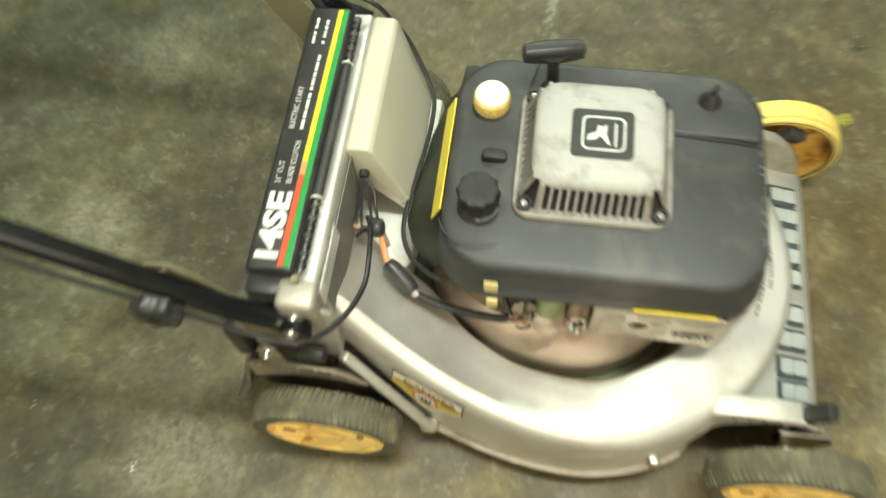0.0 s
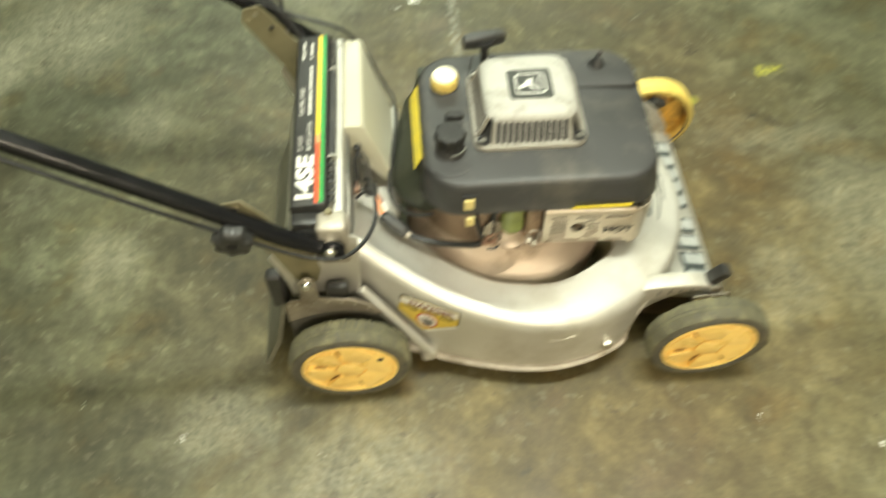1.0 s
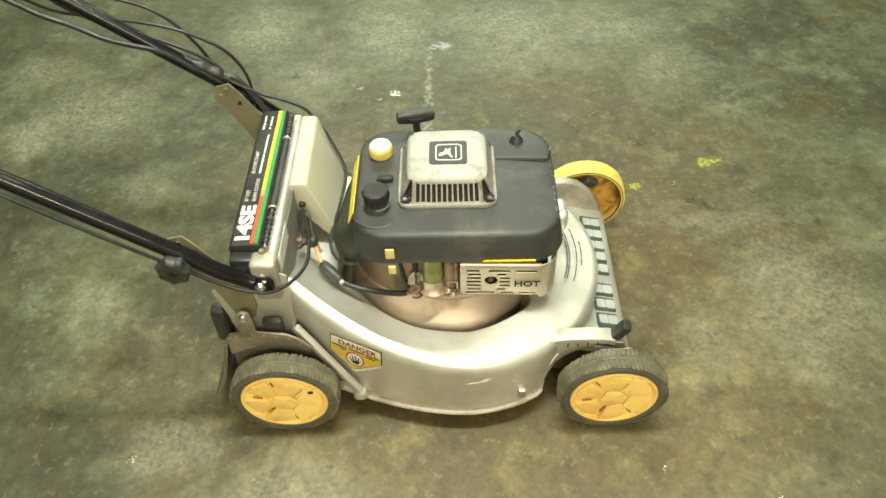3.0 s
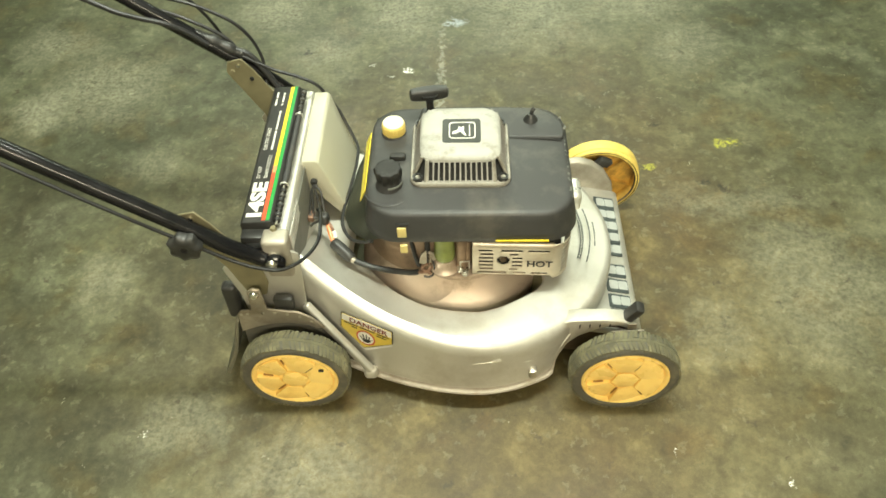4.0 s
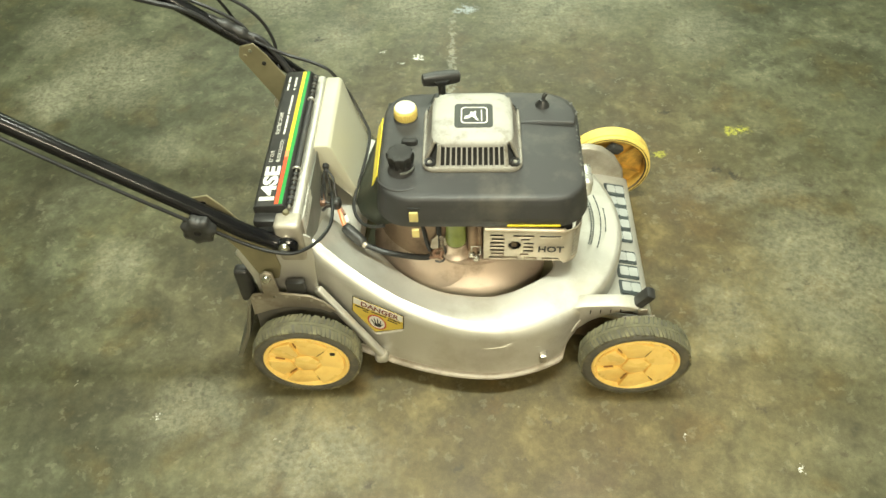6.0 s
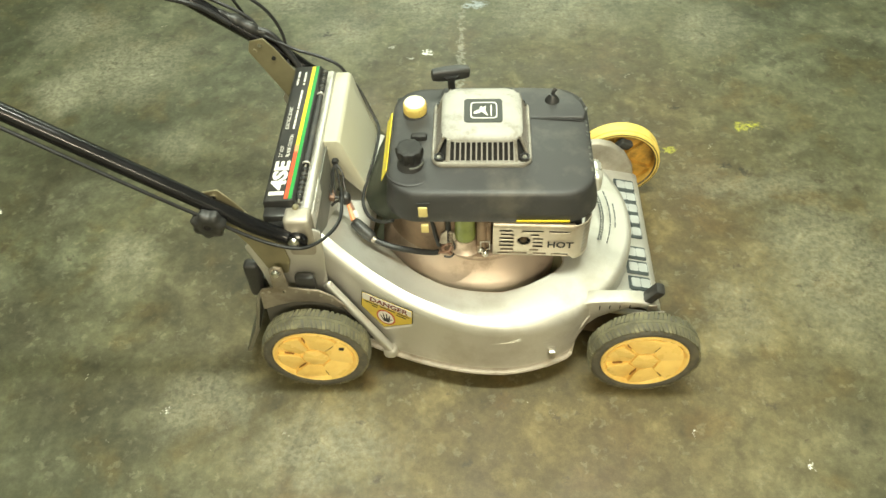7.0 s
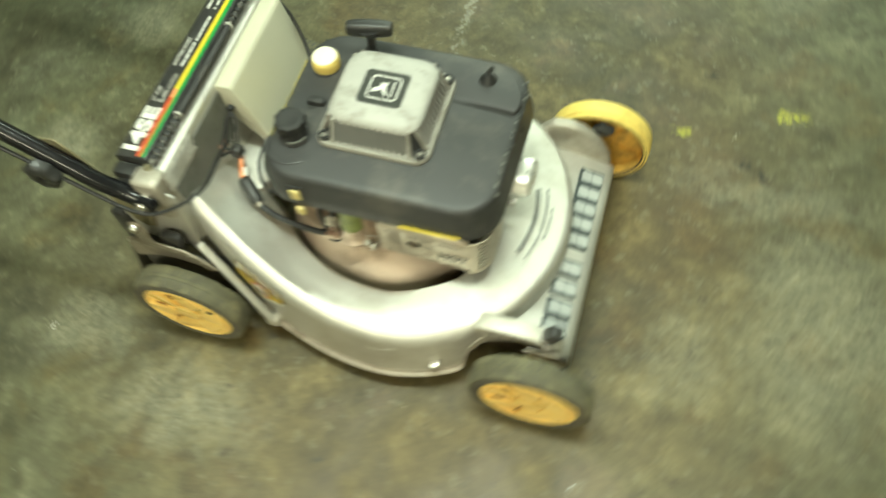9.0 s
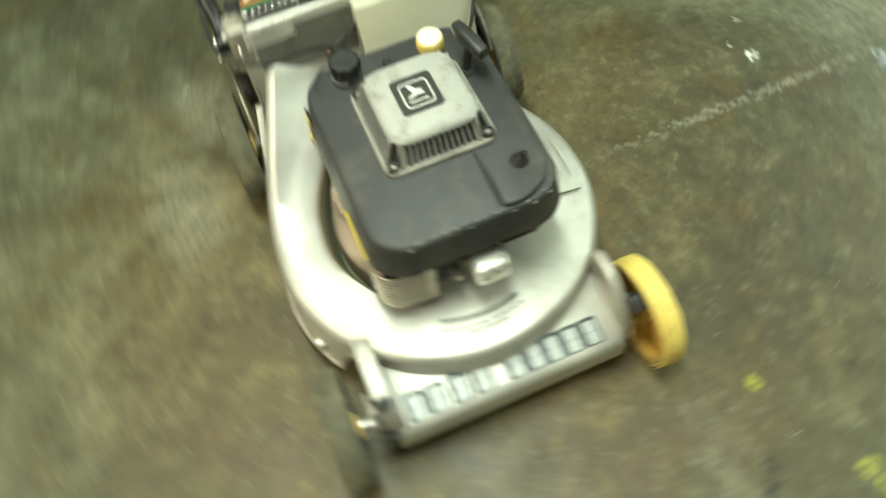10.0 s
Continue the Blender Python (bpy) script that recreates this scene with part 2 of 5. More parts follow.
def lathe(profile, centre, axis="z", seg=48, bm=None, a0=0, a1=360, cap=True):
    """Turns (radius, height) pairs round an axis through centre."""
    b2 = bmesh.new()
    full = abs(a1 - a0) >= 360
    n = seg if full else seg + 1
    rings = []
    for r, h in profile:
        ring = []
        for i in range(n):
            a = radians(a0 + (a1 - a0) * i / seg)
            c, s = r * math.cos(a), r * math.sin(a)
            p = {"z": (c, s, h), "y": (c, h, s), "x": (h, c, s)}[axis]
            ring.append(b2.verts.new(Vector(centre) + Vector(p)))
        rings.append(ring)
    for a, b in zip(rings, rings[1:]):
        for i in range(n if full else n - 1):
            b2.faces.new((a[i], a[(i + 1) % n], b[(i + 1) % n], b[i]))
    if full and cap:
        if profile[0][0] > 1e-6:
            b2.faces.new(list(reversed(rings[0])))
        if profile[-1][0] > 1e-6:
            b2.faces.new(rings[-1])
    bmesh.ops.remove_doubles(b2, verts=b2.verts, dist=1e-6)
    bmesh.ops.recalc_face_normals(b2, faces=b2.faces)
    return join(bm, b2)


def spline(points, per=8):
    pts = [Vector(p) for p in points]
    if len(pts) < 3:
        return pts
    ext = [2 * pts[0] - pts[1], *pts, 2 * pts[-1] - pts[-2]]
    out = []
    for i in range(1, len(ext) - 2):
        p0, p1, p2, p3 = ext[i - 1:i + 3]
        for k in range(per):
            t = k / per
            out.append(0.5 * ((2 * p1) + (p2 - p0) * t + (2 * p0 - 5 * p1 + 4 * p2 - p3) * t * t + (3 * p1 - p0 - 3 * p2 + p3) * t ** 3))
    out.append(pts[-1])
    return out


def tube(points, r, seg=10, smooth=True, per=8, bm=None):
    path = spline(points, per) if smooth else [Vector(p) for p in points]
    rings, up = [], None
    for i, p in enumerate(path):
        d = (path[min(i + 1, len(path) - 1)] - path[max(i - 1, 0)]).normalized()
        if up is None:
            up = d.orthogonal().normalized()
        up = (up - up.dot(d) * d).normalized()
        side = d.cross(up)
        rr = r(i / (len(path) - 1)) if callable(r) else r
        rings.append([p + rr * (math.cos(2 * math.pi * k / seg) * up + math.sin(2 * math.pi * k / seg) * side) for k in range(seg)])
    b2 = loft(rings)
    bmesh.ops.recalc_face_normals(b2, faces=b2.faces)
    return join(bm, b2)


def words(name, text, m, size, mat, parent, depth=0.0004, label="", align="LEFT", stretch=1.0, bold=0.0):
    """Lettering in the built-in font, as a mesh: m puts its baseline start."""
    cu = bpy.data.curves.new("text", "FONT")
    cu.body, cu.size, cu.extrude, cu.align_x, cu.resolution_u = text, size, depth, align, 3
    cu.offset = bold
    tmp = bpy.data.objects.new("text", cu)
    scene.collection.objects.link(tmp)
    bpy.context.view_layer.update()
    me = bpy.data.meshes.new_from_object(tmp.evaluated_get(bpy.context.evaluated_depsgraph_get()))
    bpy.data.objects.remove(tmp)
    bpy.data.curves.remove(cu)
    me.transform(m @ Matrix.Diagonal((stretch, 1, 1, 1)))
    return finish(name, me, mat, parent, label, smooth=0)


def axes(origin, right, up):
    """A pose whose x runs along right and y along up."""
    x = Vector(right).normalized()
    z = x.cross(Vector(up)).normalized()
    y = z.cross(x)
    m = Matrix((x, y, z)).transposed().to_4x4()
    m.translation = origin
    return m


def lerp(table, s):
    """Smooth reading between the rows (s, value...) of a short table."""
    if s <= table[0][0]:
        return table[0][1:]
    for a, b in zip(table, table[1:]):
        if s <= b[0]:
            k = (s - a[0]) / (b[0] - a[0])
            return tuple(p + (q - p) * k for p, q in zip(a[1:], b[1:]))
    return table[-1][1:]


# ---- the room ----
def floor_material():
    m = bpy.data.materials.new("stained_concrete")
    m.use_nodes = True
    n, l = m.node_tree.nodes, m.node_tree.links
    b = n["Principled BSDF"]
    tc = n.new("ShaderNodeTexCoord")

    def noise_at(scale, detail=6, rough=0.6, dist=0.0):
        q = n.new("ShaderNodeTexNoise")
        q.inputs["Scale"].default_value, q.inputs["Detail"].default_value = scale, detail
        q.inputs["Roughness"].default_value, q.inputs["Distortion"].default_value = rough, dist
        l.new(tc.outputs["Object"], q.inputs["Vector"])
        return q

    def rng(src, a, b_, c, d):
        q = n.new("ShaderNodeMapRange")
        q.interpolation_type = "SMOOTHSTEP"
        for i, v in enumerate((a, b_, c, d)):
            q.inputs[i + 1].default_value = v
        l.new(src, q.inputs[0])
        return q.outputs[0]

    def mix(fac, a, b_, mode="MIX"):
        q = n.new("ShaderNodeMix")
        q.data_type, q.blend_type = "RGBA", mode
        for sock, v in ((q.inputs[0], fac), (q.inputs[6], a), (q.inputs[7], b_)):
            if isinstance(v, (tuple, float, int)):
                sock.default_value = v if not isinstance(v, tuple) else (*v, 1)
            else:
                l.new(v, sock)
        return q.outputs[2]

    def maths(op, a, b_=None):
        q = n.new("ShaderNodeMath")
        q.operation = op
        for i, v in enumerate((a, b_)):
            if v is None:
                continue
            if isinstance(v, (int, float)):
                q.inputs[i].default_value = v
            else:
                l.new(v, q.inputs[i])
        return q.outputs[0]

    big, mid, fine = noise_at(1.9, 4, 0.55, 0.3), noise_at(7, 5, 0.60, 0.25), noise_at(38, 6, 0.62)
    sand = noise_at(420, 3, 0.6)
    cloud, grains = noise_at(15, 4, 0.6, 0.3), noise_at(95, 4, 0.65)
    # bare cement under an uneven brown oil film
    base = mix(rng(big.outputs[0], 0.36, 0.62, 0, 1), FLOOR_DARK, FLOOR_MID)
    base = mix(rng(mid.outputs[0], 0.51, 0.70, 0, 0.34), base, FLOOR_PALE)
    base = mix(rng(mid.outputs[0], 0.48, 0.34, 0, 0.50), base, FLOOR_BROWN)
    base = mix(rng(cloud.outputs[0], 0.54, 0.72, 0, 0.20), base, FLOOR_PALE)
    base = mix(rng(cloud.outputs[0], 0.47, 0.33, 0, 0.46), base, FLOOR_STAIN_SHADE)
    # large stains and worn places; some dark patches paint in shade
    wob = n.new("ShaderNodeVectorMath")
    wob.operation = "MULTIPLY_ADD"
    l.new(noise_at(9, 5, 0.65).outputs["Color"], wob.inputs[0])
    wob.inputs[1].default_value = (0.24, 0.24, 0)
    wob.inputs[2].default_value = (-0.12, -0.12, 0)
    warped = n.new("ShaderNodeVectorMath")
    warped.operation = "ADD"
    l.new(tc.outputs["Object"], warped.inputs[0])
    l.new(wob.outputs[0], warped.inputs[1])

    def blob(x, y, rx, ry, soft=0.9, src=None):
        at = n.new("ShaderNodeVectorMath")
        at.operation = "MULTIPLY_ADD"
        l.new(src or warped.outputs[0], at.inputs[0])
        at.inputs[1].default_value = (1 / rx, 1 / ry, 0)
        at.inputs[2].default_value = (-x / rx, -y / ry, 0)
        ln = n.new("ShaderNodeVectorMath")
        ln.operation = "LENGTH"
        l.new(at.outputs[0], ln.inputs[0])
        return rng(ln.outputs["Value"], 1.0, 1.0 - soft, 0, 1)

    def field(rows, grow):
        total = 0.0
        for x, y, rx, ry, k in rows:
            total = maths("MAXIMUM", total, maths("MULTIPLY", blob(x, y, rx * grow, ry * grow), k))
        return total

    # lens shading put into the floor colour: warm round the mower, greener outside
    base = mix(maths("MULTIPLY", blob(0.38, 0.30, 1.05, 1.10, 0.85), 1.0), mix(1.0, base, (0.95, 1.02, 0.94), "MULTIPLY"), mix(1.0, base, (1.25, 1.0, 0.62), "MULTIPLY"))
    base = mix(maths("MULTIPLY", field(BROWN_PATCHES, 1.3), rng(mid.outputs[0], 0.3, 0.65, 0.9, 0.5)), base, FLOOR_BROWN)
    base = mix(maths("MULTIPLY", field(DARK_PATCHES, 1.35), rng(cloud.outputs[0], 0.3, 0.65, 0.9, 0.45)), base, FLOOR_STAIN_SHADE)
    base = mix(maths("MULTIPLY", field(PALE_PATCHES, 1.3), rng(grains.outputs[0], 0.36, 0.60, 0.45, 1.15)), base, FLOOR_PALE)
    # paint splashes, a scuffed pale joint, dark drips
    tight = n.new("ShaderNodeVectorMath")
    tight.operation = "MULTIPLY_ADD"
    l.new(noise_at(55, 3, 0.6).outputs["Color"], tight.inputs[0])
    tight.inputs[1].default_value = (0.05, 0.05, 0)
    tight.inputs[2].default_value = (-0.025, -0.025, 0)
    crisp = n.new("ShaderNodeVectorMath")
    crisp.operation = "ADD"
    l.new(tc.outputs["Object"], crisp.inputs[0])
    l.new(tight.outputs[0], crisp.inputs[1])
    grit = rng(noise_at(70, 4, 0.7).outputs[0], 0.42, 0.56, 0, 1)
    for x, y, rx, ry, k, colour in SPLASHES:
        f = maths("MULTIPLY", blob(x, y, rx, ry, 0.6, crisp.outputs[0]), maths("MULTIPLY", grit, k))
        base = mix(f, base, colour)
    # specks
    for scale, seed, lo, hi, colour, k, rare in ((26, 0, 0.035, 0.06, (0.06, 0.05, 0.03), 0.75, 0.80), (38, 40, 0.018, 0.03, (0.50, 0.48, 0.38), 0.6, 0.86),
                                                 (64, 7, 0.10, 0.13, (0.30, 0.285, 0.19), 0.20, 0.70), (70, 21, 0.06, 0.10, (0.06, 0.05, 0.03), 0.5, 0.86)):
        v = n.new("ShaderNodeTexVoronoi")
        v.inputs["Scale"].default_value = scale
        mp = n.new("ShaderNodeMapping")
        mp.inputs["Location"].default_value = (seed, seed, 0)
        l.new(crisp.outputs[0], mp.inputs["Vector"])
        l.new(mp.outputs[0], v.inputs["Vector"])
        sp = n.new("ShaderNodeSeparateColor")
        l.new(v.outputs["Color"], sp.inputs[0])
        f = maths("MULTIPLY", rng(v.outputs["Distance"], hi * 4, lo * 2, 0, k), rng(sp.outputs[0], rare, rare + 0.08, 0, 1))
        base = mix(f, base, colour)
    base = mix(1.0, base, rng(fine.outputs[0], 0.30, 0.70, 0.84, 1.16), "MULTIPLY")
    base = mix(1.0, base, rng(noise_at(17, 7, 0.66, 0.2).outputs[0], 0.32, 0.68, 0.85, 1.14), "MULTIPLY")
    base = mix(1.0, base, rng(noise_at(105, 3, 0.55, 0.4).outputs[0], 0.40, 0.62, 0.93, 1.06), "MULTIPLY")
    base = mix(1.0, base, rng(sand.outputs[0], 0.25, 0.75, 0.92, 1.08), "MULTIPLY")
    l.new(base, b.inputs["Base Color"])
    l.new(rng(mid.outputs[0], 0.3, 0.7, 0.42, 0.62), b.inputs["Roughness"])
    bp = n.new("ShaderNodeBump")
    bp.inputs["Strength"].default_value, bp.inputs["Distance"].default_value = 0.25, 0.002
    l.new(fine.outputs[0], bp.inputs["Height"])
    l.new(bp.outputs[0], b.inputs["Normal"])
    return m


FLOOR_DARK, FLOOR_MID = (0.066, 0.066, 0.041), (0.116, 0.112, 0.070)
FLOOR_PALE, FLOOR_BROWN, FLOOR_STAIN_SHADE = (0.250, 0.245, 0.172), (0.104, 0.074, 0.031), (0.040, 0.036, 0.020)
# x, y, half width, half depth, strength
PALE_PATCHES = [
    (-0.78, 0.84, 0.11, 0.12, 0.9), (-0.65, 0.95, 0.21, 0.19, 0.7), (-0.83, 1.14, 0.14, 0.13, 0.6), (-0.25, 1.34, 0.15, 0.16, 0.8), (-0.08, 1.11, 0.12, 0.17, 0.55),
    (0.12, 1.31, 0.15, 0.23, 0.8), (0.47, 1.34, 0.27, 0.17, 0.8), (0.77, 1.34, 0.21, 0.14, 0.7), (0.9, 1.13, 0.12, 0.14, 0.5), 
    (0.78, 0.19, 0.07, 0.1, 0.4), (-0.46, 0.31, 0.07, 0.10, 0.6), (-0.22, -0.04, 0.1, 0.09, 0.55), (0.01, -0.12, 0.16, 0.08, 0.7), 
    (0.9, 0.53, 0.21, 0.07, 0.45), (1.02, 0.27, 0.20, 0.22, 0.55), (0.50, 1.18, 0.26, 0.12, 0.5), (-0.45, 0.64, 0.09, 0.1, 0.4), 
]
# stains, plus painted shade behind the rear wheel and dimming towards the sides
DARK_PATCHES = [
    (-0.70, 0.50, 0.20, 0.18, 0.9), (-0.62, 0.14, 0.16, 0.16, 0.95), (-0.27, 0.26, 0.15, 0.30, 0.95), (-0.40, -0.02, 0.34, 0.13, 0.72), (-0.72, -0.14, 0.22, 0.16, 0.7),
    (1.25, 0.92, 0.17, 0.19, 0.35), (0.89, 1.37, 0.13, 0.06, 0.6), (0.69, 0.25, 0.09, 0.09, 0.6), (0.85, 0.07, 0.16, 0.1, 0.25), 
    (0.94, -0.06, 0.13, 0.11, 0.6), (0.03, 0.91, 0.08, 0.13, 0.6), (-0.49, 1.13, 0.12, 0.14, 0.4), 
    
]
BROWN_PATCHES = [
    (0.75, 0.45, 0.15, 0.3, 0.8), (0.73, 0.8, 0.14, 0.19, 0.6), (0.40, -0.17, 0.36, 0.21, 0.75), (0.57, 1.04, 0.3, 0.19, 0.5), 
    (0.07, 0.84, 0.16, 0.2, 0.5), (0.76, -0.01, 0.15, 0.1, 0.5),
]
YELLOW_PAINT, CHALK, SOOT = (0.60, 0.60, 0.05), (0.78, 0.78, 0.72), (0.03, 0.026, 0.018)
SPLASHES = [(0.918, 0.712, 0.042, 0.018, 0.62, YELLOW_PAINT), (0.719, 0.632, 0.024, 0.015, 0.5, YELLOW_PAINT), (0.146, 1.011, 0.018, 0.011, 1.3, CHALK), (0.10, 0.99, 0.012, 0.008, 0.6, CHALK),
            (0.05, 1.04, 0.012, 0.006, 0.5, CHALK), (0.235, 0.95, 0.014, 0.42, 0.36, (0.46, 0.45, 0.37)), (0.27, 1.24, 0.045, 0.03, 1.2, (0.36, 0.40, 0.42)),
            (-0.28, -0.06, 0.008, 0.008, 1.3, CHALK), (-0.79, 0.43, 0.009, 0.009, 1.3, CHALK), (0.66, -0.09, 0.006, 0.006, 1.1, CHALK), (0.84, -0.14, 0.006, 0.006, 1.1, CHALK),
            (0.88, 0.56, 0.03, 0.017, 0.9, SOOT), (0.84, 0.58, 0.02, 0.013, 0.9, SOOT), (0.76, 0.78, 0.024, 0.016, 0.8, SOOT), (-0.13, 1.1, 0.024, 0.016, 0.9, SOOT), (-0.16, 0.99, 0.02, 0.012, 0.7, SOOT)]

ROOM = (-4.0, 4.6, -4.0, 4.6, 3.05)


def setting():
    x0, x1, y0, y1, h = ROOM
    wall = material("painted_block_wall", (0.46, 0.46, 0.39), 0.8, 0, 0.12, 3, 0.1, 60)
    white = material("white_ceiling", (0.80, 0.80, 0.74), 0.85, 0, 0.08, 3)
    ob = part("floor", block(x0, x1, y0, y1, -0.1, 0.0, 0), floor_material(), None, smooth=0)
    tagged(ob, "stained olive-brown concrete workshop floor", "floor", kind="structure")
    ob = part("ceiling", block(x0, x1, y0, y1, h, h + 0.1, 0), white, None, smooth=0)
    tagged(ob, "plain pale workshop ceiling", "ceiling", kind="structure")
    for name, box in (("wall_west", (x0 - 0.15, x0, y0, y1)), ("wall_east", (x1, x1 + 0.15, y0, y1)),
                      ("wall_south", (x0 - 0.15, x1 + 0.15, y0 - 0.15, y0)), ("wall_north", (x0 - 0.15, x1 + 0.15, y1, y1 + 0.15))):
        ob = part(name, block(*box, -0.1, h + 0.1, 0), wall, None, smooth=0)
        tagged(ob, "plain painted workshop wall", "wall", kind="structure")


setting()

# ---- the mower ----
mower = new("lawn_mower")
mower.location = (0.29, 0.27, 0)
mower.empty_display_size = 0.1
tagged(mower, "silver push lawn mower, dark grey engine, yellow wheels, on concrete", "lawn mower")
MID_Y = 0.268          # the mower's long axis


# -- deck: a spiral ring that climbs towards the rear on the near side --
RING = (0.31, 0.268)


def deck_sections():
    """Plan of the shoulder, its height, the inner edge and its height, from the rear of the near side round the front to the far rear."""
    near = [(-0.030, 0.124, 0.302), (0.023, 0.106, 0.284), (0.067, 0.0855, 0.254), (0.115, 0.0640, 0.227), (0.167, 0.0440, 0.205), (0.220, 0.0290, 0.190), (0.270, 0.0200, 0.179)]
    inner = [(-0.020, 0.245, 0.245), (0.030, 0.225, 0.227), (0.068, 0.201, 0.212), (0.118, 0.172, 0.193), (0.165, 0.1305, 0.179), (0.220, 0.1005, 0.173), (0.268, 0.0900, 0.170)]
    for deg in range(-88, 145, 8):
        c, s_ = math.cos(radians(deg)), math.sin(radians(deg))
        z = 0.165 + 0.009 * max(0, (-56 - deg) / 32)
        r_in = 0.181 - 0.009 * min(1, max(0, (deg + 88) / 26)) - 0.067 * min(1, max(0, (deg + 42) / 20))
        near.append((RING[0] + 0.251 * c, RING[1] + 0.251 * s_, z))
        inner.append((RING[0] + r_in * c, RING[1] + r_in * s_, 0.169))
    rows = [(Vector(p), Vector(q)) for p, q in zip(spline(near, 4), spline(inner, 4))]
    return rows


ARCH_CUT = [(0.40, 0.041), (0.442, 0.041), (0.449, 0.070), (0.456, 0.095), (0.466, 0.112), (0.493, 0.130), (0.520, 0.146), (0.60, 0.150)]


def deck():
    rows = deck_sections()
    rings, well, lip = [], [], []
    for i, (o, q) in enumerate(rows):
        a, b = rows[max(i - 1, 0)][0], rows[min(i + 1, len(rows) - 1)][0]
        d = (b - a).normalized()
        out = Vector((d.y, -d.x, 0)).normalized()       # away from the engine
        flat = Vector((q.x - o.x, q.y - o.y, 0))
        w = flat.length
        u = flat / w
        zb = 0.041
        flare = 1.0
        if o.y < 0.13 and o.x > 0.40:       # cut away round the near front wheel
            zb = lerp(ARCH_CUT, o.x)[0] if o.y < 0.094 else 0.095
            flare = max(0.0, 1.0 - (zb - 0.041) / 0.03)
        pts = []

        def add(base, away, z):
            p = base + out * away
            pts.append(Vector((p.x, p.y, z)))
        add(o, 0.004, zb + 0.03)
        add(o, 0.008, zb)
        for away, up in ((0.0165, 0.0), (0.018, 0.003), (0.0165, 0.006), (0.0120, 0.0075)):
            add(o, 0.0098 + (away - 0.0098) * flare, zb + up)
        add(o, 0.0098, zb + 0.012)
        h = o.z
        tight = 0.8 - 0.3 * min(1, max(0, (o.x - 0.43) / 0.07))       # a crisper shoulder at the front
        for away, down in ((0.0080, 0.055), (0.0072, 0.036), (0.0058, 0.0235), (0.0025, 0.0135), (-0.0030, 0.0065), (-0.0100, 0.0022), (-0.0190, 0.0002)):
            add(o, 0.0080 - (0.0080 - away) * tight, max(h - (down if down > 0.05 else down * tight), min(zb + 0.014, h - 0.002)))
        for t, bulge in ((0.42, 0.0015), (0.58, 0.002), (0.74, 0.0015), (0.9, 0.0004)):
            p = o + u * (w * t)
            z = o.z + (q.z - o.z) * t + bulge
            pts.append(Vector((p.x, p.y, z)))
        pts.append(Vector((q.x, q.y, q.z)))
        pts.append(Vector((q.x, q.y, q.z - 0.002)) + u * 0.0025)
        pts.append(Vector((q.x, q.y, q.z - 0.006)) + u * 0.0040)
        low = 0.106 if q.z < 0.176 else 0.106 + (q.z - 0.176) * 1.5
        wall = []
        for away, k in ((0.0030, 0.04), (0.0085, 0.2), (0.0125, 0.55), (0.016, 0.85), (0.021, 1.0)):
            p = q + u * away
            wall.append(Vector((p.x, p.y, q.z - 0.004 + (low - q.z + 0.004) * k)))
        well.append(wall)
        lip.append(pts[:7])
        rings.append(pts[6:])
    bm = loft(rings, cap0=False, cap1=False, close=False)
    ob = part("deck", bm, SILVER, mower, "silver-painted metal cutter deck with a raised spiral rim", smooth=35)
    part("deck_lip", loft(lip, cap0=False, cap1=False, close=False), LIP, ob, "dull scraped lower lip of the deck", smooth=35)
    part("deck_well", loft(well, cap0=False, cap1=False, close=False), GRIME_SHADE, ob, "grass-stained inner wall of the deck, darkened for its shade", smooth=60)
    return ob


deck_ob = deck()
# dark ring that fills the gap round the engine with painted shade
part("deck_gap_shade", lathe([(0.10, 0.094), (0.228, 0.094), (0.228, 0.090), (0.10, 0.090)], (RING[0], RING[1], 0), "z", 64, cap=False), GRIME_SHADE, deck_ob, "dark grimy ring standing for the shaded gap between deck and engine")


def front_apron():
    def top(x):
        return 0.107 - 0.22 * (x - 0.575)
    bm = bmesh.new()
    xs = (0.46, 0.50, 0.54, 0.575, 0.598, 0.606, 0.611, 0.613, 0.613, 0.609)
    zs = [top(x) for x in xs[:5]] + [top(0.606) - 0.0015, top(0.611) - 0.005, top(0.613) - 0.012, 0.050, 0.048]
    rings = []
    for j, y in enumerate((0.084, 0.089, 0.15, 0.27, 0.39, 0.449, 0.454)):
        edge = 0.003 if j in (0, 6) else 0.0
        rings.append([(x, y, z - edge) for x, z in zip(xs, zs)])
    loft(rings, cap0=False, cap1=False, close=False, bm=bm)
    ob = part("front_apron", bm, SILVER, mower, "sloping silver front apron of the deck")
    sol = ob.modifiers.new("thickness", "SOLIDIFY")
    sol.thickness, sol.offset = 0.004, -1
    # nine raised blocks stand for the lettering
    ys = [0.124, 0.157, 0.194, 0.230, 0.284, 0.316, 0.346, 0.377, 0.409]
    for y in ys:
        w = 0.026
        x0, x1 = 0.561, 0.598
        for lo, hi, grow, mat, nm in ((0.0003, 0.0024, 0.0030, SLATE, "letter_shadow"), (0.0005, 0.0030, -0.0036, LETTER, "letter_block")):
            for xa, xb in (((x0, x1),) if nm == "letter_shadow" else ((x0 - 0.001, (x0 + x1) / 2 + 0.0022), ((x0 + x1) / 2 - 0.0022, x1 + 0.0018))):
                o = rrect(xa - grow, xb + grow * 0.4, y - w / 2 - grow, y + w / 2 + grow * 0.6, 0.003, 3)
                b2 = loft([[(px, py, top(px) + lo) for px, py in o], [(px, py, top(px) + hi) for px, py in o]])
                part(nm, b2, mat, ob, "slate-grey lettering block" if nm == "letter_shadow" else "pale bar on the lettering block")
    return ob


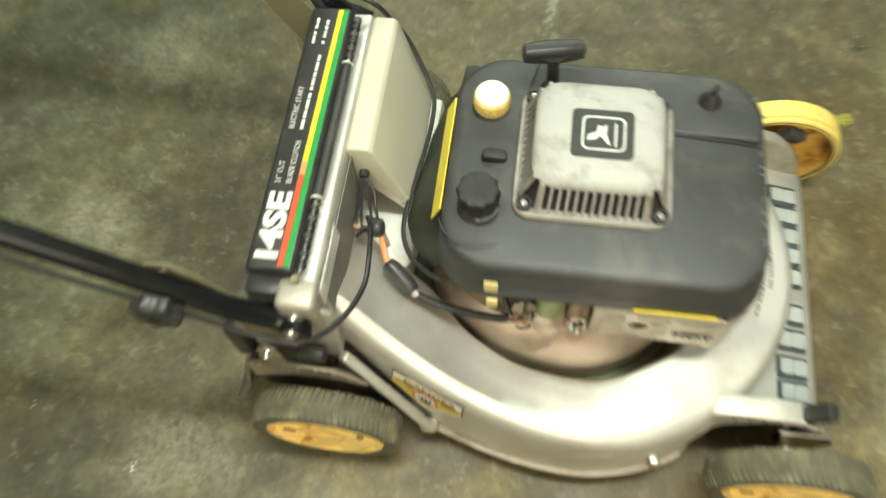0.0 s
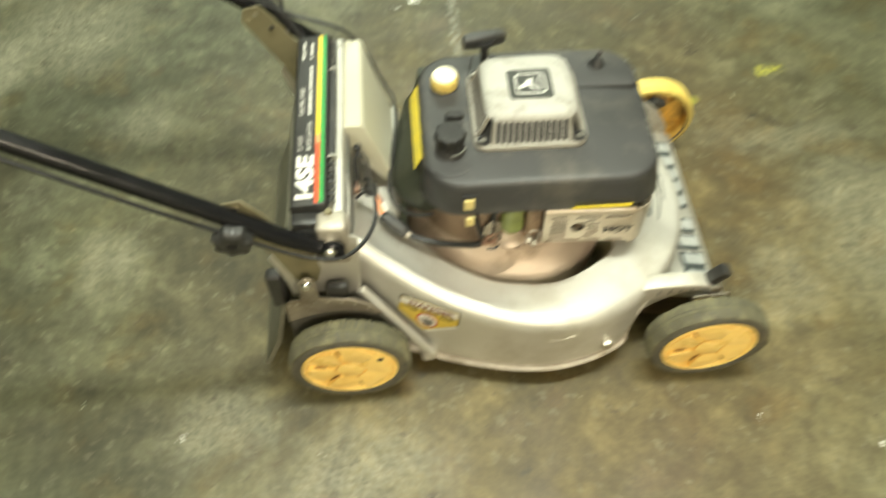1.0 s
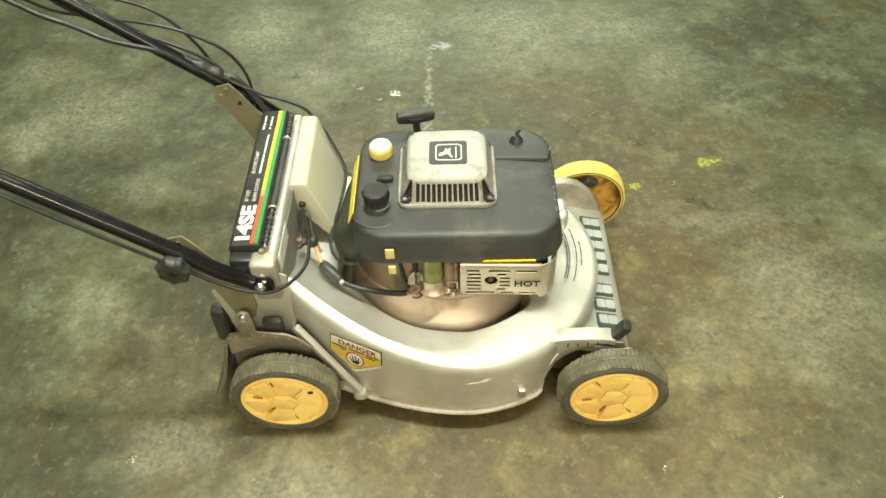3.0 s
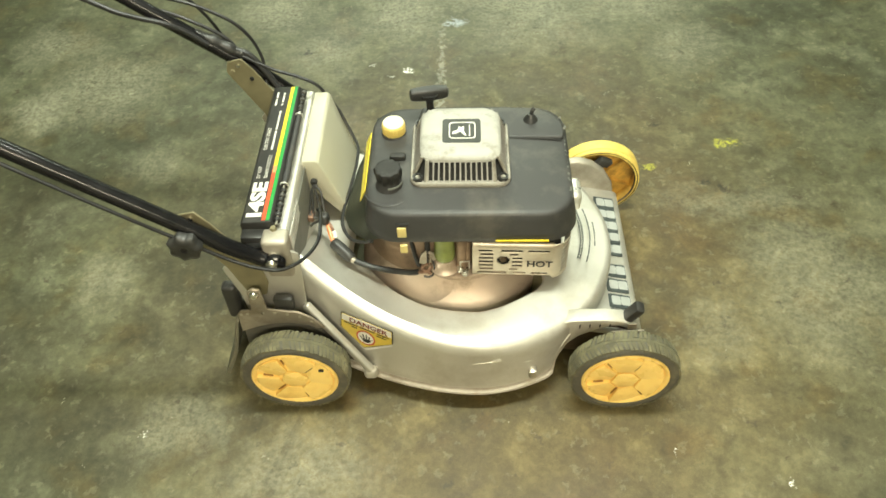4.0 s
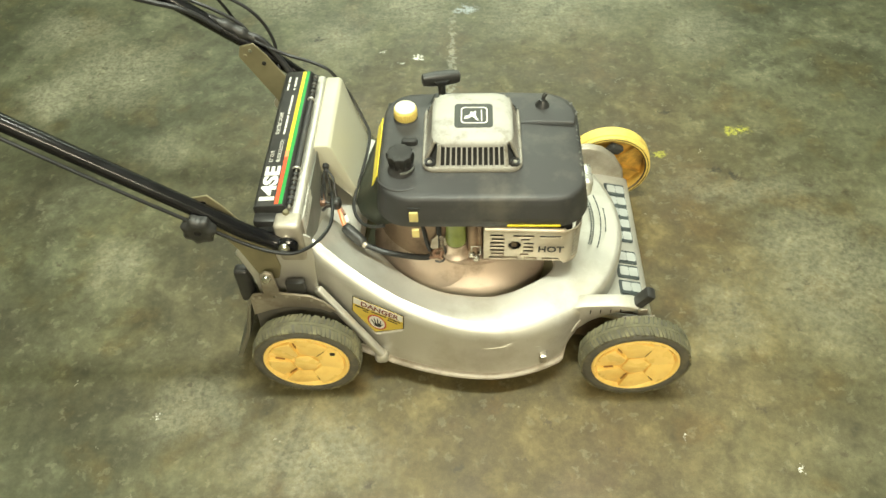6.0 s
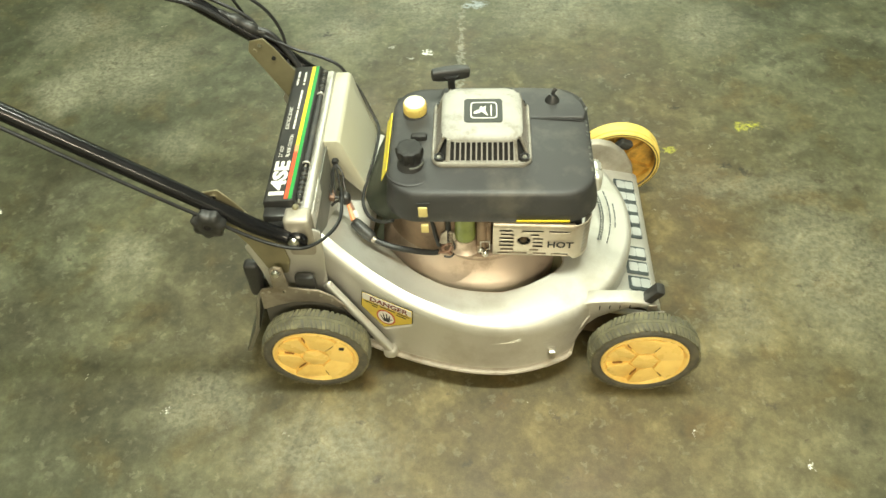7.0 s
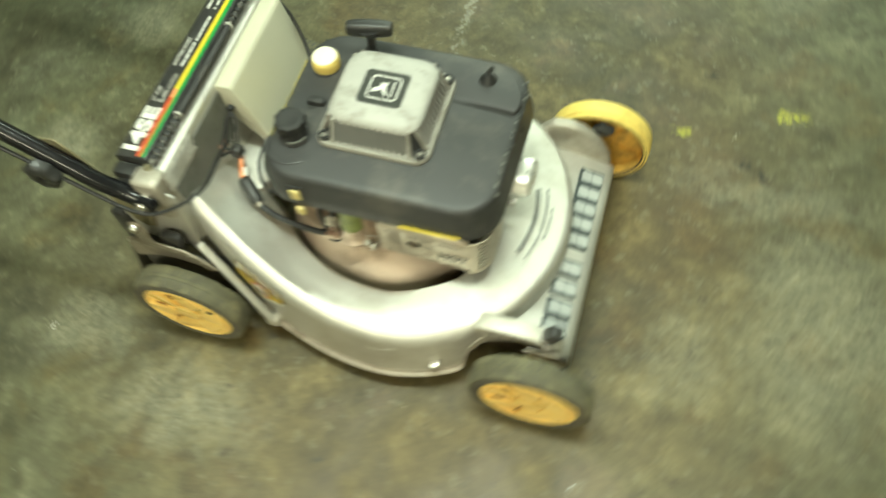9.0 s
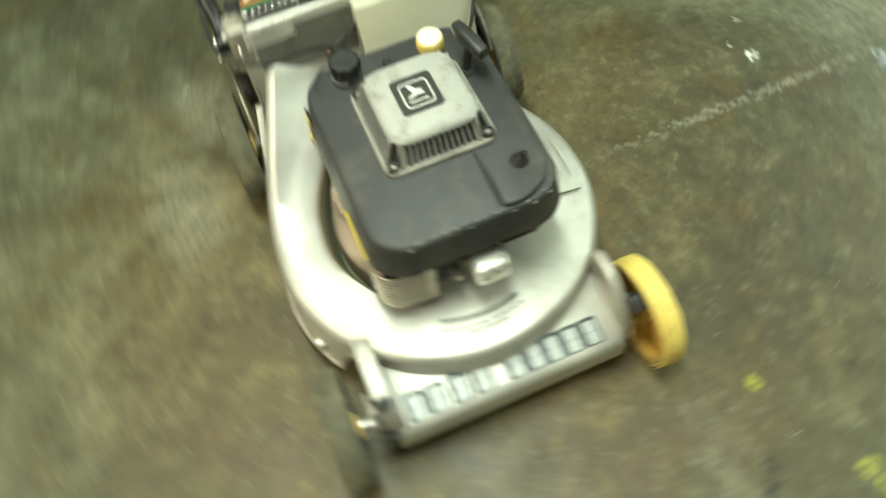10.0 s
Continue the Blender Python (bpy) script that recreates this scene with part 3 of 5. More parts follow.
front_apron()


def wheel_arch(near):
    """The upright flange over a front wheel, with its height marks."""
    y = 0.078 if near else 0.459
    if near:
        pts = [(0.458, 0.066), (0.452, 0.100), (0.448, 0.132), (0.456, 0.158), (0.476, 0.1670), (0.50, 0.1690), (0.535, 0.1695), (0.565, 0.1665), (0.592, 0.152), (0.602, 0.130), (0.600, 0.110),
               (0.585, 0.140), (0.560, 0.152), (0.540, 0.1500), (0.520, 0.1410), (0.493, 0.1230), (0.475, 0.100), (0.466, 0.070)]
        bm = prism(pts, "y", y - 0.009, y + 0.018, 0.003, 3)
    else:
        pts = [(0.470, 0.100), (0.476, 0.155), (0.497, 0.181), (0.525, 0.184), (0.552, 0.176), (0.580, 0.152), (0.600, 0.118), (0.606, 0.085)]
        bm = prism(pts, "y", y - 0.009, y + 0.009, 0.004, 3)
    # the far flange's weaker light is put into its darker silver
    ob = part("wheel_arch", bm, SILVER if near else DIM_SILVER, mower, "silver upright flange over the front wheel")
    if near:
        for x in (0.492, 0.509, 0.526, 0.543):
            part("height_mark", block(x - 0.0009, x + 0.0009, y - 0.0098, y - 0.0088, 0.152 - 0.10 * (0.543 - x), 0.160 - 0.04 * (0.543 - x), 0), BLACKPRINT, ob)
    return ob


wheel_arch(True)
wheel_arch(False)
# dark sheet that paints in the shade inside the near wheel opening
part("front_wheel_shade", prism([(0.452, 0.046), (0.458, 0.075), (0.472, 0.106), (0.500, 0.130), (0.540, 0.139), (0.578, 0.136), (0.602, 0.112), (0.602, 0.05), (0.53, 0.036)], "y", 0.0965, 0.0995, 0.001, 1), CASTDARK, mower, "dark sheet standing for the shade behind the front wheel")

# bolt and small square nut at the skirt's rim
part("deck_bolt", block(0.406, 0.420, 0.017, 0.033, 0.068, 0.089, 0.003), STEEL, deck_ob, "square zinc nut on the deck rim")


def brace():
    """The diagonal rib across the rear of the skirt."""
    a, b = Vector((0.026, 0.074, 0.212)), Vector((0.128, 0.034, 0.070))
    m = Matrix.Translation((a + b) / 2) @ (b - a).to_track_quat("Z", "Y").to_matrix().to_4x4()
    ln = (b - a).length
    bm = block(-0.0065, 0.0065, -0.0075, 0.0075, -ln / 2, ln / 2, 0.004, 3, m)
    block(0.112, 0.138, 0.030, 0.052, 0.042, 0.070, 0.009, 3, bm=bm)
    part("diagonal_rib", bm, SILVER, deck_ob, "slanting silver rib on the skirt")


brace()


def danger_label():
    m = axes((0.1295, 0.0495, 0.1755), (1, -0.375, 0), (0.06, 0.02, 1))

    def plate(name, pts, mat, d0, d1, label=""):
        bm = prism(pts, "z", d0, d1)
        bm.transform(m)
        return part(name, bm, mat, deck_ob, label, smooth=0)
    # pentagon pointing down, slanted with the deck
    out = [(-0.0455, 0.024), (0.046, 0.012), (0.044, -0.022), (-0.011, -0.0575), (-0.0505, -0.015)]
    plate("label_edge", [(p[0] * 1.035 + 0.0001, (p[1] + 0.015) * 1.035 - 0.015) for p in out], BLACKPRINT, 0.0, 0.0010)
    plate("warning_label", out, WARN, 0.0010, 0.0015, "worn yellow warning label with red lettering")
    plate("label_band", [(-0.0447, 0.0232), (0.0452, 0.0114), (0.0445, -0.0045), (-0.0475, 0.0070)], WHITE, 0.0015, 0.0018)
    plate("label_foot", [(0.0440, -0.0245), (0.0435, -0.0300), (-0.0090, -0.0650), (-0.020, -0.0560), (-0.0115, -0.0610)], WHITE, 0.0006, 0.0011)
    t = m @ pose(-0.0335, 0.0070, 0.0019, 0, 0, -7.3)
    words("danger_lettering", "DANGER", t, 0.0165, DARKRED, deck_ob, 0.0002, stretch=1.06, bold=0.0004)
    for a, b, d in ((-0.044, -0.018, 0.0), (-0.014, 0.014, 0.0), (0.018, 0.040, 0.0), (-0.030, -0.020, 0.006), (0.016, 0.034, 0.006)):
        plate("print_bar", [(a, 0.0015 - a * 0.125 - 0.0035 - d), (b, 0.0015 - b * 0.125 - 0.0035 - d), (b, -0.0012 - b * 0.125 - 0.0035 - d), (a, -0.0012 - a * 0.125 - 0.0035 - d)], BLACKPRINT, 0.0015, 0.0018)
    cx, cy = -0.005, -0.0270
    for nm, r, mat, d0 in (("red_disc", 0.0180, WARNRED, 0.0015), ("white_disc", 0.0150, WHITE, 0.0019)):
        plate(nm, [(cx + r * math.cos(radians(a)), cy + r * 1.08 * math.sin(radians(a))) for a in range(0, 360, 20)], mat, d0, d0 + 0.0004)
    plate("black_symbol", [(cx - 0.0075, cy - 0.0035), (cx - 0.0045, cy - 0.0110), (cx + 0.0045, cy - 0.0120), (cx + 0.0085, cy - 0.0070), (cx + 0.0070, cy - 0.0010), (cx + 0.0005, cy - 0.0030)], BLACKPRINT, 0.0023, 0.0026)
    for bx, ex, ey in ((-0.0062, -0.0100, 0.0040), (-0.0025, -0.0042, 0.0095), (0.0020, 0.0020, 0.0105), (0.0058, 0.0078, 0.0070), (0.0075, 0.0125, -0.0010)):
        w = 0.0013
        plate("black_stroke", [(cx + bx - w, cy - 0.0040), (cx + bx + w, cy - 0.0045), (cx + ex + w * 0.8, cy + ey), (cx + ex - w * 0.8, cy + ey)], BLACKPRINT, 0.0023, 0.0026)


danger_label()


def dealer_print():
    """Faded dealer's print on the ring's front, as bars."""
    def at(ang, r):
        t = radians(ang)
        w = (r - 0.180) / (0.251 - 0.180)
        return Vector((RING[0] + r * math.cos(t), RING[1] + r * math.sin(t), 0.1735 + 0.0045 * math.sin(max(0, min(1, w)) * math.pi) - 0.002 * w))
    for r, wd, first, last, longest in ((0.1995, 0.0026, -19, 15, 1.5), (0.2035, 0.0030, -19, 15, 0.9), (0.2165, 0.0022, -20, 15, 2.2), (0.2255, 0.0022, -9, 6, 2.2)):
        spans, g = [], first
        while g < last:
            end = min(last, g + random.uniform(0.4, longest))
            spans.append((g, end))
            g = end + random.uniform(0.35, 0.9)
        for a, b in spans:
            bm = bmesh.new()
            n = 6
            rings = []
            for i in range(n + 1):
                g = a + (b - a) * i / n
                p, q = at(g, r - wd / 2), at(g, r + wd / 2)
                rings.append([p, q, q + Vector((0, 0, 0.0012)), p + Vector((0, 0, 0.0012))])
            loft(rings, bm=bm)
            part("print_bar", bm, SLATE, deck_ob, smooth=0)


dealer_print()


def far_ribs():
    """Three low pressed ribs and a rusty scratch on the far side of the ring."""
    for r in (0.200, 0.212, 0.226):
        pts = [(RING[0] + r * math.cos(radians(g)), RING[1] + r * math.sin(radians(g)), 0.1715) for g in range(80, 104, 3)]
        part("pressed_rib", tube(pts, lambda s: 0.0034 * math.sin(math.pi * (0.06 + 0.88 * s)), 8, True, 2), SILVER, deck_ob)
    pts = [(RING[0] + r * math.cos(radians(71 + 60 * (r - 0.197))), RING[1] + r * math.sin(radians(71 + 60 * (r - 0.197))), 0.1725 - 0.02 * (r - 0.197)) for r in (0.197, 0.210, 0.222, 0.234)]
    part("rust_scratch", tube(pts, 0.0014, 6), CASTDARK, deck_ob, "rusty brown scratch")


far_ribs()


def skirt_scratches():
    """Short bright scratches in the skirt's paint."""
    for a0, a1, z0, z1, r in ((-90.5, -79.5, 0.1268, 0.1322, 0.0004), (-84.0, -79.9, 0.1325, 0.1377, 0.0005), (-71.0, -67.5, 0.112, 0.108, 0.0006), (-101.0, -97.5, 0.098, 0.103, 0.0005)):
        pts = []
        for i in range(5):
            g = radians(a0 + (a1 - a0) * i / 4)
            pts.append((RING[0] + 0.2590 * math.cos(g), RING[1] + 0.2590 * math.sin(g), z0 + (z1 - z0) * i / 4))
        part("paint_scratch", tube(pts, lambda s: r * math.sin(math.pi * (0.1 + 0.8 * s)), 6, True, 2), FOIL, deck_ob, "bright scratch in the paint")


skirt_scratches()


# -- wheels --
def wheel(x, y, side, tyre=True):
    """side -1: the outer face looks to the near side; +1: to the far side."""
    z = 0.0965 if tyre else 0.09
    hub = new("wheel")
    hub.parent = mower
    hub.matrix_parent_inverse = Matrix.Translation(-mower.location)
    hub.location = (x, y, z)
    tagged(hub, "yellow plastic wheel with a dusty black treaded tyre" if tyre else "yellow plastic wheel with its tyre missing", group="mower wheels")
    s = -side

    def p(name, bm, mat, label="", smooth=40):
        if tyre:
            bmesh.ops.transform(bm, matrix=Matrix.Diagonal((0.966, 0.82, 0.966, 1)), verts=bm.verts)
        if s < 0:
            bmesh.ops.transform(bm, matrix=Matrix.Diagonal((1, -1, 1, 1)), verts=bm.verts)
        bmesh.ops.recalc_face_normals(bm, faces=bm.faces)
        me = bpy.data.meshes.new(name)
        bm.to_mesh(me)
        bm.free()
        ob = finish(name, me, mat, None, label, smooth)
        ob.parent = hub
        return ob
    if tyre:
        prof = [(0.0775, 0.006), (0.081, 0.002), (0.086, 0.0015), (0.092, 0.004), (0.0965, 0.010), (0.0980, 0.020), (0.0980, 0.034), (0.0965, 0.044), (0.091, 0.051), (0.080, 0.052), (0.0775, 0.048)]
        p("tyre", lathe(prof, (0, 0, 0), "y", 72, cap=False), RUBBER, "black rubber tyre")
        verts, faces = [], []
        count = 76
        for i in range(count):
            for y0, y1, skew in ((0.0030, 0.0225, 0.045), (0.0300, 0.0505, -0.045)):
                a0 = 2 * math.pi * (i + random.uniform(-0.10, 0.10)) / count
                a1 = a0 + 2 * math.pi / count * random.uniform(0.60, 0.80)
                skew *= random.uniform(0.6, 1.3)
                y0, y1 = y0 + random.uniform(-0.0006, 0.0016), y1 + random.uniform(-0.0016, 0.0006)
                worn = random.uniform(-0.0007, 0.0002)
                base = len(verts)
                for yy, k in ((y0, 0), (y1, 1)):
                    top = (0.0994 if (0.012 < yy < 0.042) else 0.0966) + worn
                    for rr in (0.093, top):
                        for a in (a0, a1):
                            verts.append((rr * math.cos(a + skew * k), yy, rr * math.sin(a + skew * k)))
                for f in ((0, 1, 3, 2), (4, 6, 7, 5), (0, 4, 5, 1), (2, 3, 7, 6), (0, 2, 6, 4), (1, 5, 7, 3)):
                    faces.append([base + q for q in f])
        me = bpy.data.meshes.new("tread")
        me.from_pydata(verts, [], faces)
        b2 = bmesh.new()
        b2.from_mesh(me)
        bpy.data.meshes.remove(me)
        lathe([(0.0975, 0.0225), (0.0988, 0.0232), (0.0990, 0.0262), (0.0988, 0.0295), (0.0975, 0.0302)], (0, 0, 0), "y", 72, b2, cap=False)
        p("tread", b2, TREAD, "dusty block tread", smooth=0)
        prof = [(0.0, 0.0084), (0.0256, 0.0084), (0.068, 0.0084), (0.0715, 0.0032), (0.0745, 0.0015), (0.0770, 0.003), (0.0785, 0.009), (0.074, 0.02), (0.03, 0.03), (0.018, 0.055), (0.0, 0.055)]
        p("rim", lathe(prof, (0, 0, 0), "y", 64), YELLOW, "orange-yellow plastic rim")
        for i in range(6):
            a = radians(60 * i + (16 if x < 0.3 else 38))
            fan = []
            for r, da in ((0.0285, -0.46), (0.0285, 0.46), (0.048, 0.47), (0.0668, 0.47), (0.0684, 0.24), (0.0688, 0.0), (0.0684, -0.24), (0.0668, -0.47), (0.048, -0.47)):
                fan.append((r * math.cos(a + da), r * math.sin(a + da)))
            bm = prism(fan, "y", 0.0032, 0.0098, 0.0008, 2)
            tang = Vector((-math.sin(a), 0, math.cos(a)))
            for v in bm.verts:
                if v.co.y < 0.0062:
                    v.co.y += 0.165 * Vector((v.co.x, 0, v.co.z)).dot(tang) + 0.0006
            p("spoke_panel", bm, YELLOW)
            m = Matrix.Rotation(-(a + 0.50), 4, "Y")
            p("slot", block(0.030 + 0.009 * ((i * 2) % 3), 0.050 + 0.006 * ((i * 5) % 3), 0.0040, 0.0075, -0.0006, 0.0006, 0.0, 1, m), SLOT)
        hub_six = [(0.0245 * math.cos(radians(60 * i + 10)), 0.0245 * math.sin(radians(60 * i + 10))) for i in range(6)]
        p("hub_cap", prism(hub_six, "y", 0.0026, 0.0075, 0.0016, 2), YELLOW)
        if x < 0.3 and side < 0:
            p("broken_hole", block(0.046, 0.055, 0.0018, 0.0070, 0.026, 0.0305, 0.001, 1), DARK, "dark broken hole in the rim")
    else:
        prof = [(0.080, 0.049), (0.0865, 0.0485), (0.0880, 0.047), (0.0885, 0.0405), (0.0868, 0.039), (0.0868, 0.0365), (0.0890, 0.035), (0.0900, 0.025), (0.0892, 0.004), (0.087, 0.001), (0.080, 0.0), (0.070, 0.004), (0.030, 0.006), (0.014, 0.004), (0.0, 0.004)]
        prof = [(r, h * 0.76) for r, h in prof]
        p("rim", lathe(prof, (0, 0, 0), "y", 72, cap=False), WORN_YELLOW, "bare yellow plastic rim with a groove")
        prof = [(0.0805, 0.0492), (0.0795, 0.046), (0.078, 0.012), (0.050, 0.010), (0.022, 0.012), (0.018, 0.045), (0.010, 0.047), (0.0, 0.047)]
        prof = [(r, h * 0.76) for r, h in prof]
        p("rim_groove", lathe([(0.0862, 0.0285), (0.0874, 0.0285), (0.0874, 0.0298), (0.0862, 0.0298)], (0, 0, 0), "y", 72, cap=False), INNER_YELLOW)
        p("rim_edge", lathe([(0.0832, 0.0374), (0.0848, 0.0377), (0.0848, 0.0372), (0.0832, 0.0370)], (0, 0, 0), "y", 72, cap=False), DARK)
        p("rim_edge", lathe([(0.0775, 0.0352), (0.0800, 0.0372), (0.0806, 0.0366), (0.0775, 0.0340)], (0, 0, 0), "y", 72, cap=False), CASTDARK)
        p("inner_face", lathe(prof, (0, 0, 0), "y", 64, cap=False), INNER_YELLOW, "grimy hollow inside of the wheel")
        for i in range(6):
            m = Matrix.Rotation(radians(60 * i + 20), 4, "Y")
            p("inner_rib", block(0.016, 0.079, 0.007, 0.018, -0.0015, 0.0015, 0, 1, m), INNER_YELLOW)
        p("axle_nut", lathe([(0.0, 0.046), (0.008, 0.046), (0.009, 0.044), (0.009, 0.030), (0.0, 0.030)], (0, 0, 0), "y", 6), WORN_YELLOW)
    return hub


wheel(0.0, -0.005, -1)
wheel(0.568, -0.007, -1)
wheel(0.0, 0.536, 1)
wheel(0.577, 0.5235, 1, tyre=False)


def axles():
    for x, y0, y1, z in ((0.0, 0.028, 0.50, 0.0965), (0.57, 0.026, 0.50, 0.0955)):
        part("axle", lathe([(0.0, y0), (0.007, y0), (0.007, y1), (0.0, y1)], (x, 0, z), "y", 16), STEEL, mower)


axles()


# -- rear corner plates, brackets and flap --
def rear_corner(near):
    def f(y):
        return y if near else 2 * MID_Y - y
    pts = [(-0.040, 0.335), (0.018, 0.348), (0.034, 0.338), (0.032, 0.285), (0.028, 0.215), (0.020, 0.190), (-0.074, 0.196), (-0.078, 0.236), (-0.094, 0.300), (-0.080, 0.322)]
    ob = part("side_plate", prism(pts, "y", f(0.0765), f(0.0805), 0.0015, 2), SILVER, mower, "silver side plate of the rear housing")
    pts = [(-0.085, 0.168), (-0.083, 0.216), (-0.076, 0.226), (-0.058, 0.228), (-0.056, 0.276), (-0.046, 0.285), (-0.034, 0.281), (-0.031, 0.230), (0.018, 0.222), (0.040, 0.205), (0.058, 0.178),
           (0.046, 0.176), (0.030, 0.186), (0.0, 0.192), (-0.03, 0.190), (-0.055, 0.182)]
    b = part("height_bracket", prism(pts, "y", f(0.049), f(0.053), 0.001, 1), DULL, mower, "notched steel wheel height bracket")
    for x, z in ((-0.077, 0.217), (-0.066, 0.219), (-0.040, 0.221), (-0.020, 0.221), (0.000, 0.217), (0.020, 0.210), (0.037, 0.196)):
        part("notch_hole", lathe([(0.0, f(0.0480)), (0.0028, f(0.0480)), (0.0028, f(0.0535)), (0.0, f(0.0535))], (x, 0, z), "y", 10), STEEL, b)
    part("bolt", lathe([(0.0, f(0.040)), (0.0055, f(0.041)), (0.0075, f(0.044)), (0.0075, f(0.050)), (0.0, f(0.050))], (-0.044, 0, 0.272), "y", 20), CHROME, b)
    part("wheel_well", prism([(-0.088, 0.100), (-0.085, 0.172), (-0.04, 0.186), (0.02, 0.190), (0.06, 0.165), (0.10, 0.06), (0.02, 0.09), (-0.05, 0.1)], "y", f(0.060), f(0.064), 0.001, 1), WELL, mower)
    if near:
        part("height_lever", block(-0.108, -0.083, min(f(0.070), f(0.092)), max(f(0.070), f(0.092)), 0.178, 0.258, 0.006, 3, None), BLACK, mower, "black plastic height lever")
    part("lever_foot", block(-0.022, 0.012, min(f(0.056), f(0.072)), max(f(0.056), f(0.072)), 0.214, 0.246, 0.006, 2), BLACK, mower)
    return ob


rear_corner(True)
rear_corner(False)
part("rear_flap", prism([(-0.094, 0.19), (-0.088, 0.19), (-0.108, 0.10), (-0.138, 0.030), (-0.146, 0.032), (-0.114, 0.105)], "y", 0.052, 0.485, 0.001, 1), FLAP, mower, "dusty olive-grey rubber trailing flap")


# -- rear housing, control panel and hinge --
def housing():
    y0, y1 = 0.080, 0.452
    pts = [(-0.060, 0.200), (-0.062, 0.330), (-0.050, 0.360), (0.004, 0.3655), (0.013, 0.3660), (0.0165, 0.3640), (0.0185, 0.3600), (0.0225, 0.300), (0.024, 0.200)]
    ob = part("rear_housing", prism(pts, "y", y0, y1, 0.0035, 3), SILVER, mower, "silver rear discharge housing")
    part("corner_cap", block(-0.019, 0.0232, 0.067, 0.100, 0.290, 0.3745, 0.007, 3), DIM_SILVER, ob, "rounded silver end of the housing")
    b = block(0.0238, 0.0245, 0.094, 0.166, 0.334, 0.364, 0.0002, 1)
    part("rating_label", b, WHITE, ob, "foil rating label with worn print")
    for i in range(5):
        part("print_bar", block(0.0246, 0.0250, 0.102 + 0.003 * (i % 2), 0.152 - 0.008 * (i % 3), 0.3585 - 0.005 * i, 0.3598 - 0.005 * i, 0), VENTRIM, ob)
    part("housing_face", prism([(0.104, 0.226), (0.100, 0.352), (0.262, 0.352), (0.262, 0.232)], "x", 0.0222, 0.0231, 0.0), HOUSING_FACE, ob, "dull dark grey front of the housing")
    part("label_border", block(0.0232, 0.0240, 0.090, 0.170, 0.331, 0.367, 0.0002, 1), WHITEMETAL, ob)
    # deck shelf under the housing
    bm = prism([(-0.065, 0.082), (0.024, 0.100), (0.090, 0.20), (0.098, 0.45), (-0.065, 0.452)], "z", 0.17, 0.215, 0.008, 2)
    part("deck_shelf", bm, SILVER, mower, "silver deck floor behind the engine")
    return ob


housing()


def panel():
    y0, y1 = 0.101, 0.440
    x0, x1 = -0.052, -0.0015
    pts = [(x0, 0.340), (x0 - 0.001, 0.379), (x0 + 0.003, 0.3835), (x1 - 0.004, 0.3865), (x1, 0.382), (x1 + 0.001, 0.36)]
    ob = part("control_panel", prism(pts, "y", y0, y1, 0.0015, 2), BLACK, mower, "black panel with coloured stripes and white lettering")

    def z(x):
        return 0.3835 + (x - (x0 + 0.003)) / (x1 - 0.004 - x0 - 0.003) * 0.003

    def strip(name, xa, xb, ya, yb, mat, label=""):
        pp = [(xa, z(xa) + 0.0002), (xa, z(xa) + 0.0006), (xb, z(xb) + 0.0006), (xb, z(xb) + 0.0002)]
        return part(name, prism(pp, "y", ya, yb), mat, ob, label, smooth=0)
    ymid = 0.215
    strip("red_stripe", -0.0190, -0.0128, y0 + 0.003, ymid - 0.004, STRIPE_R, "red stripe")
    strip("orange_stripe", -0.0190, -0.0128, ymid - 0.004, ymid + 0.012, ORANGE)
    strip("yellow_stripe", -0.0190, -0.0128, ymid + 0.012, y1 - 0.003, STRIPE_Y, "yellow stripe")
    strip("green_stripe", -0.0122, -0.0065, y0 + 0.003, y1 - 0.003, STRIPE_G, "green stripe")
    up = (-1, 0, -0.06)

    def text(name, body, x, y, size, stretch=1.0, bold=0.0):
        words(name, body, axes((x, y, z(x) + 0.0008), (0, 1, 0), up), size, WHITE, ob, 0.0002, stretch=stretch, bold=bold)
    text("model_lettering", "1", -0.0222, 0.1050, 0.0315, 1.40, 0.0014)
    text("model_lettering", "4SE", -0.0222, 0.1243, 0.0315, 1.40, 0.0014)
    text("small_lettering", '21" CUT', -0.0375, 0.199, 0.0085, 0.9)
    text("small_lettering", "BLADE CLUTCH", -0.0255, 0.199, 0.0085, 0.88)
    text("small_lettering", "ELECTRIC START", -0.0375, 0.268, 0.0085, 0.88)
    for xa, ya, yb in ((-0.0305, 0.268, 0.316), (-0.0305, 0.320, 0.370), (-0.0425, 0.386, 0.404), (-0.0425, 0.408, 0.424), (-0.0305, 0.386, 0.390), (-0.0305, 0.395, 0.424)):
        while ya < yb - 0.002:
            end = min(yb, ya + random.uniform(0.005, 0.013))
            strip("print_bar", xa, xa + 0.0034, ya, end, WHITE)
            ya = end + 0.0016
    # end block below the panel
    part("end_block", block(-0.052, -0.006, 0.080, 0.101, 0.333, 0.372, 0.004, 2), BLACK, ob, "black plastic end block")
    part("end_screw", lathe([(0, 0.379), (0.004, 0.379), (0.0055, 0.3765), (0.0055, 0.366)], (-0.001, 0.096, 0), "z", 16), OLIVE, ob)
    return ob


panel()


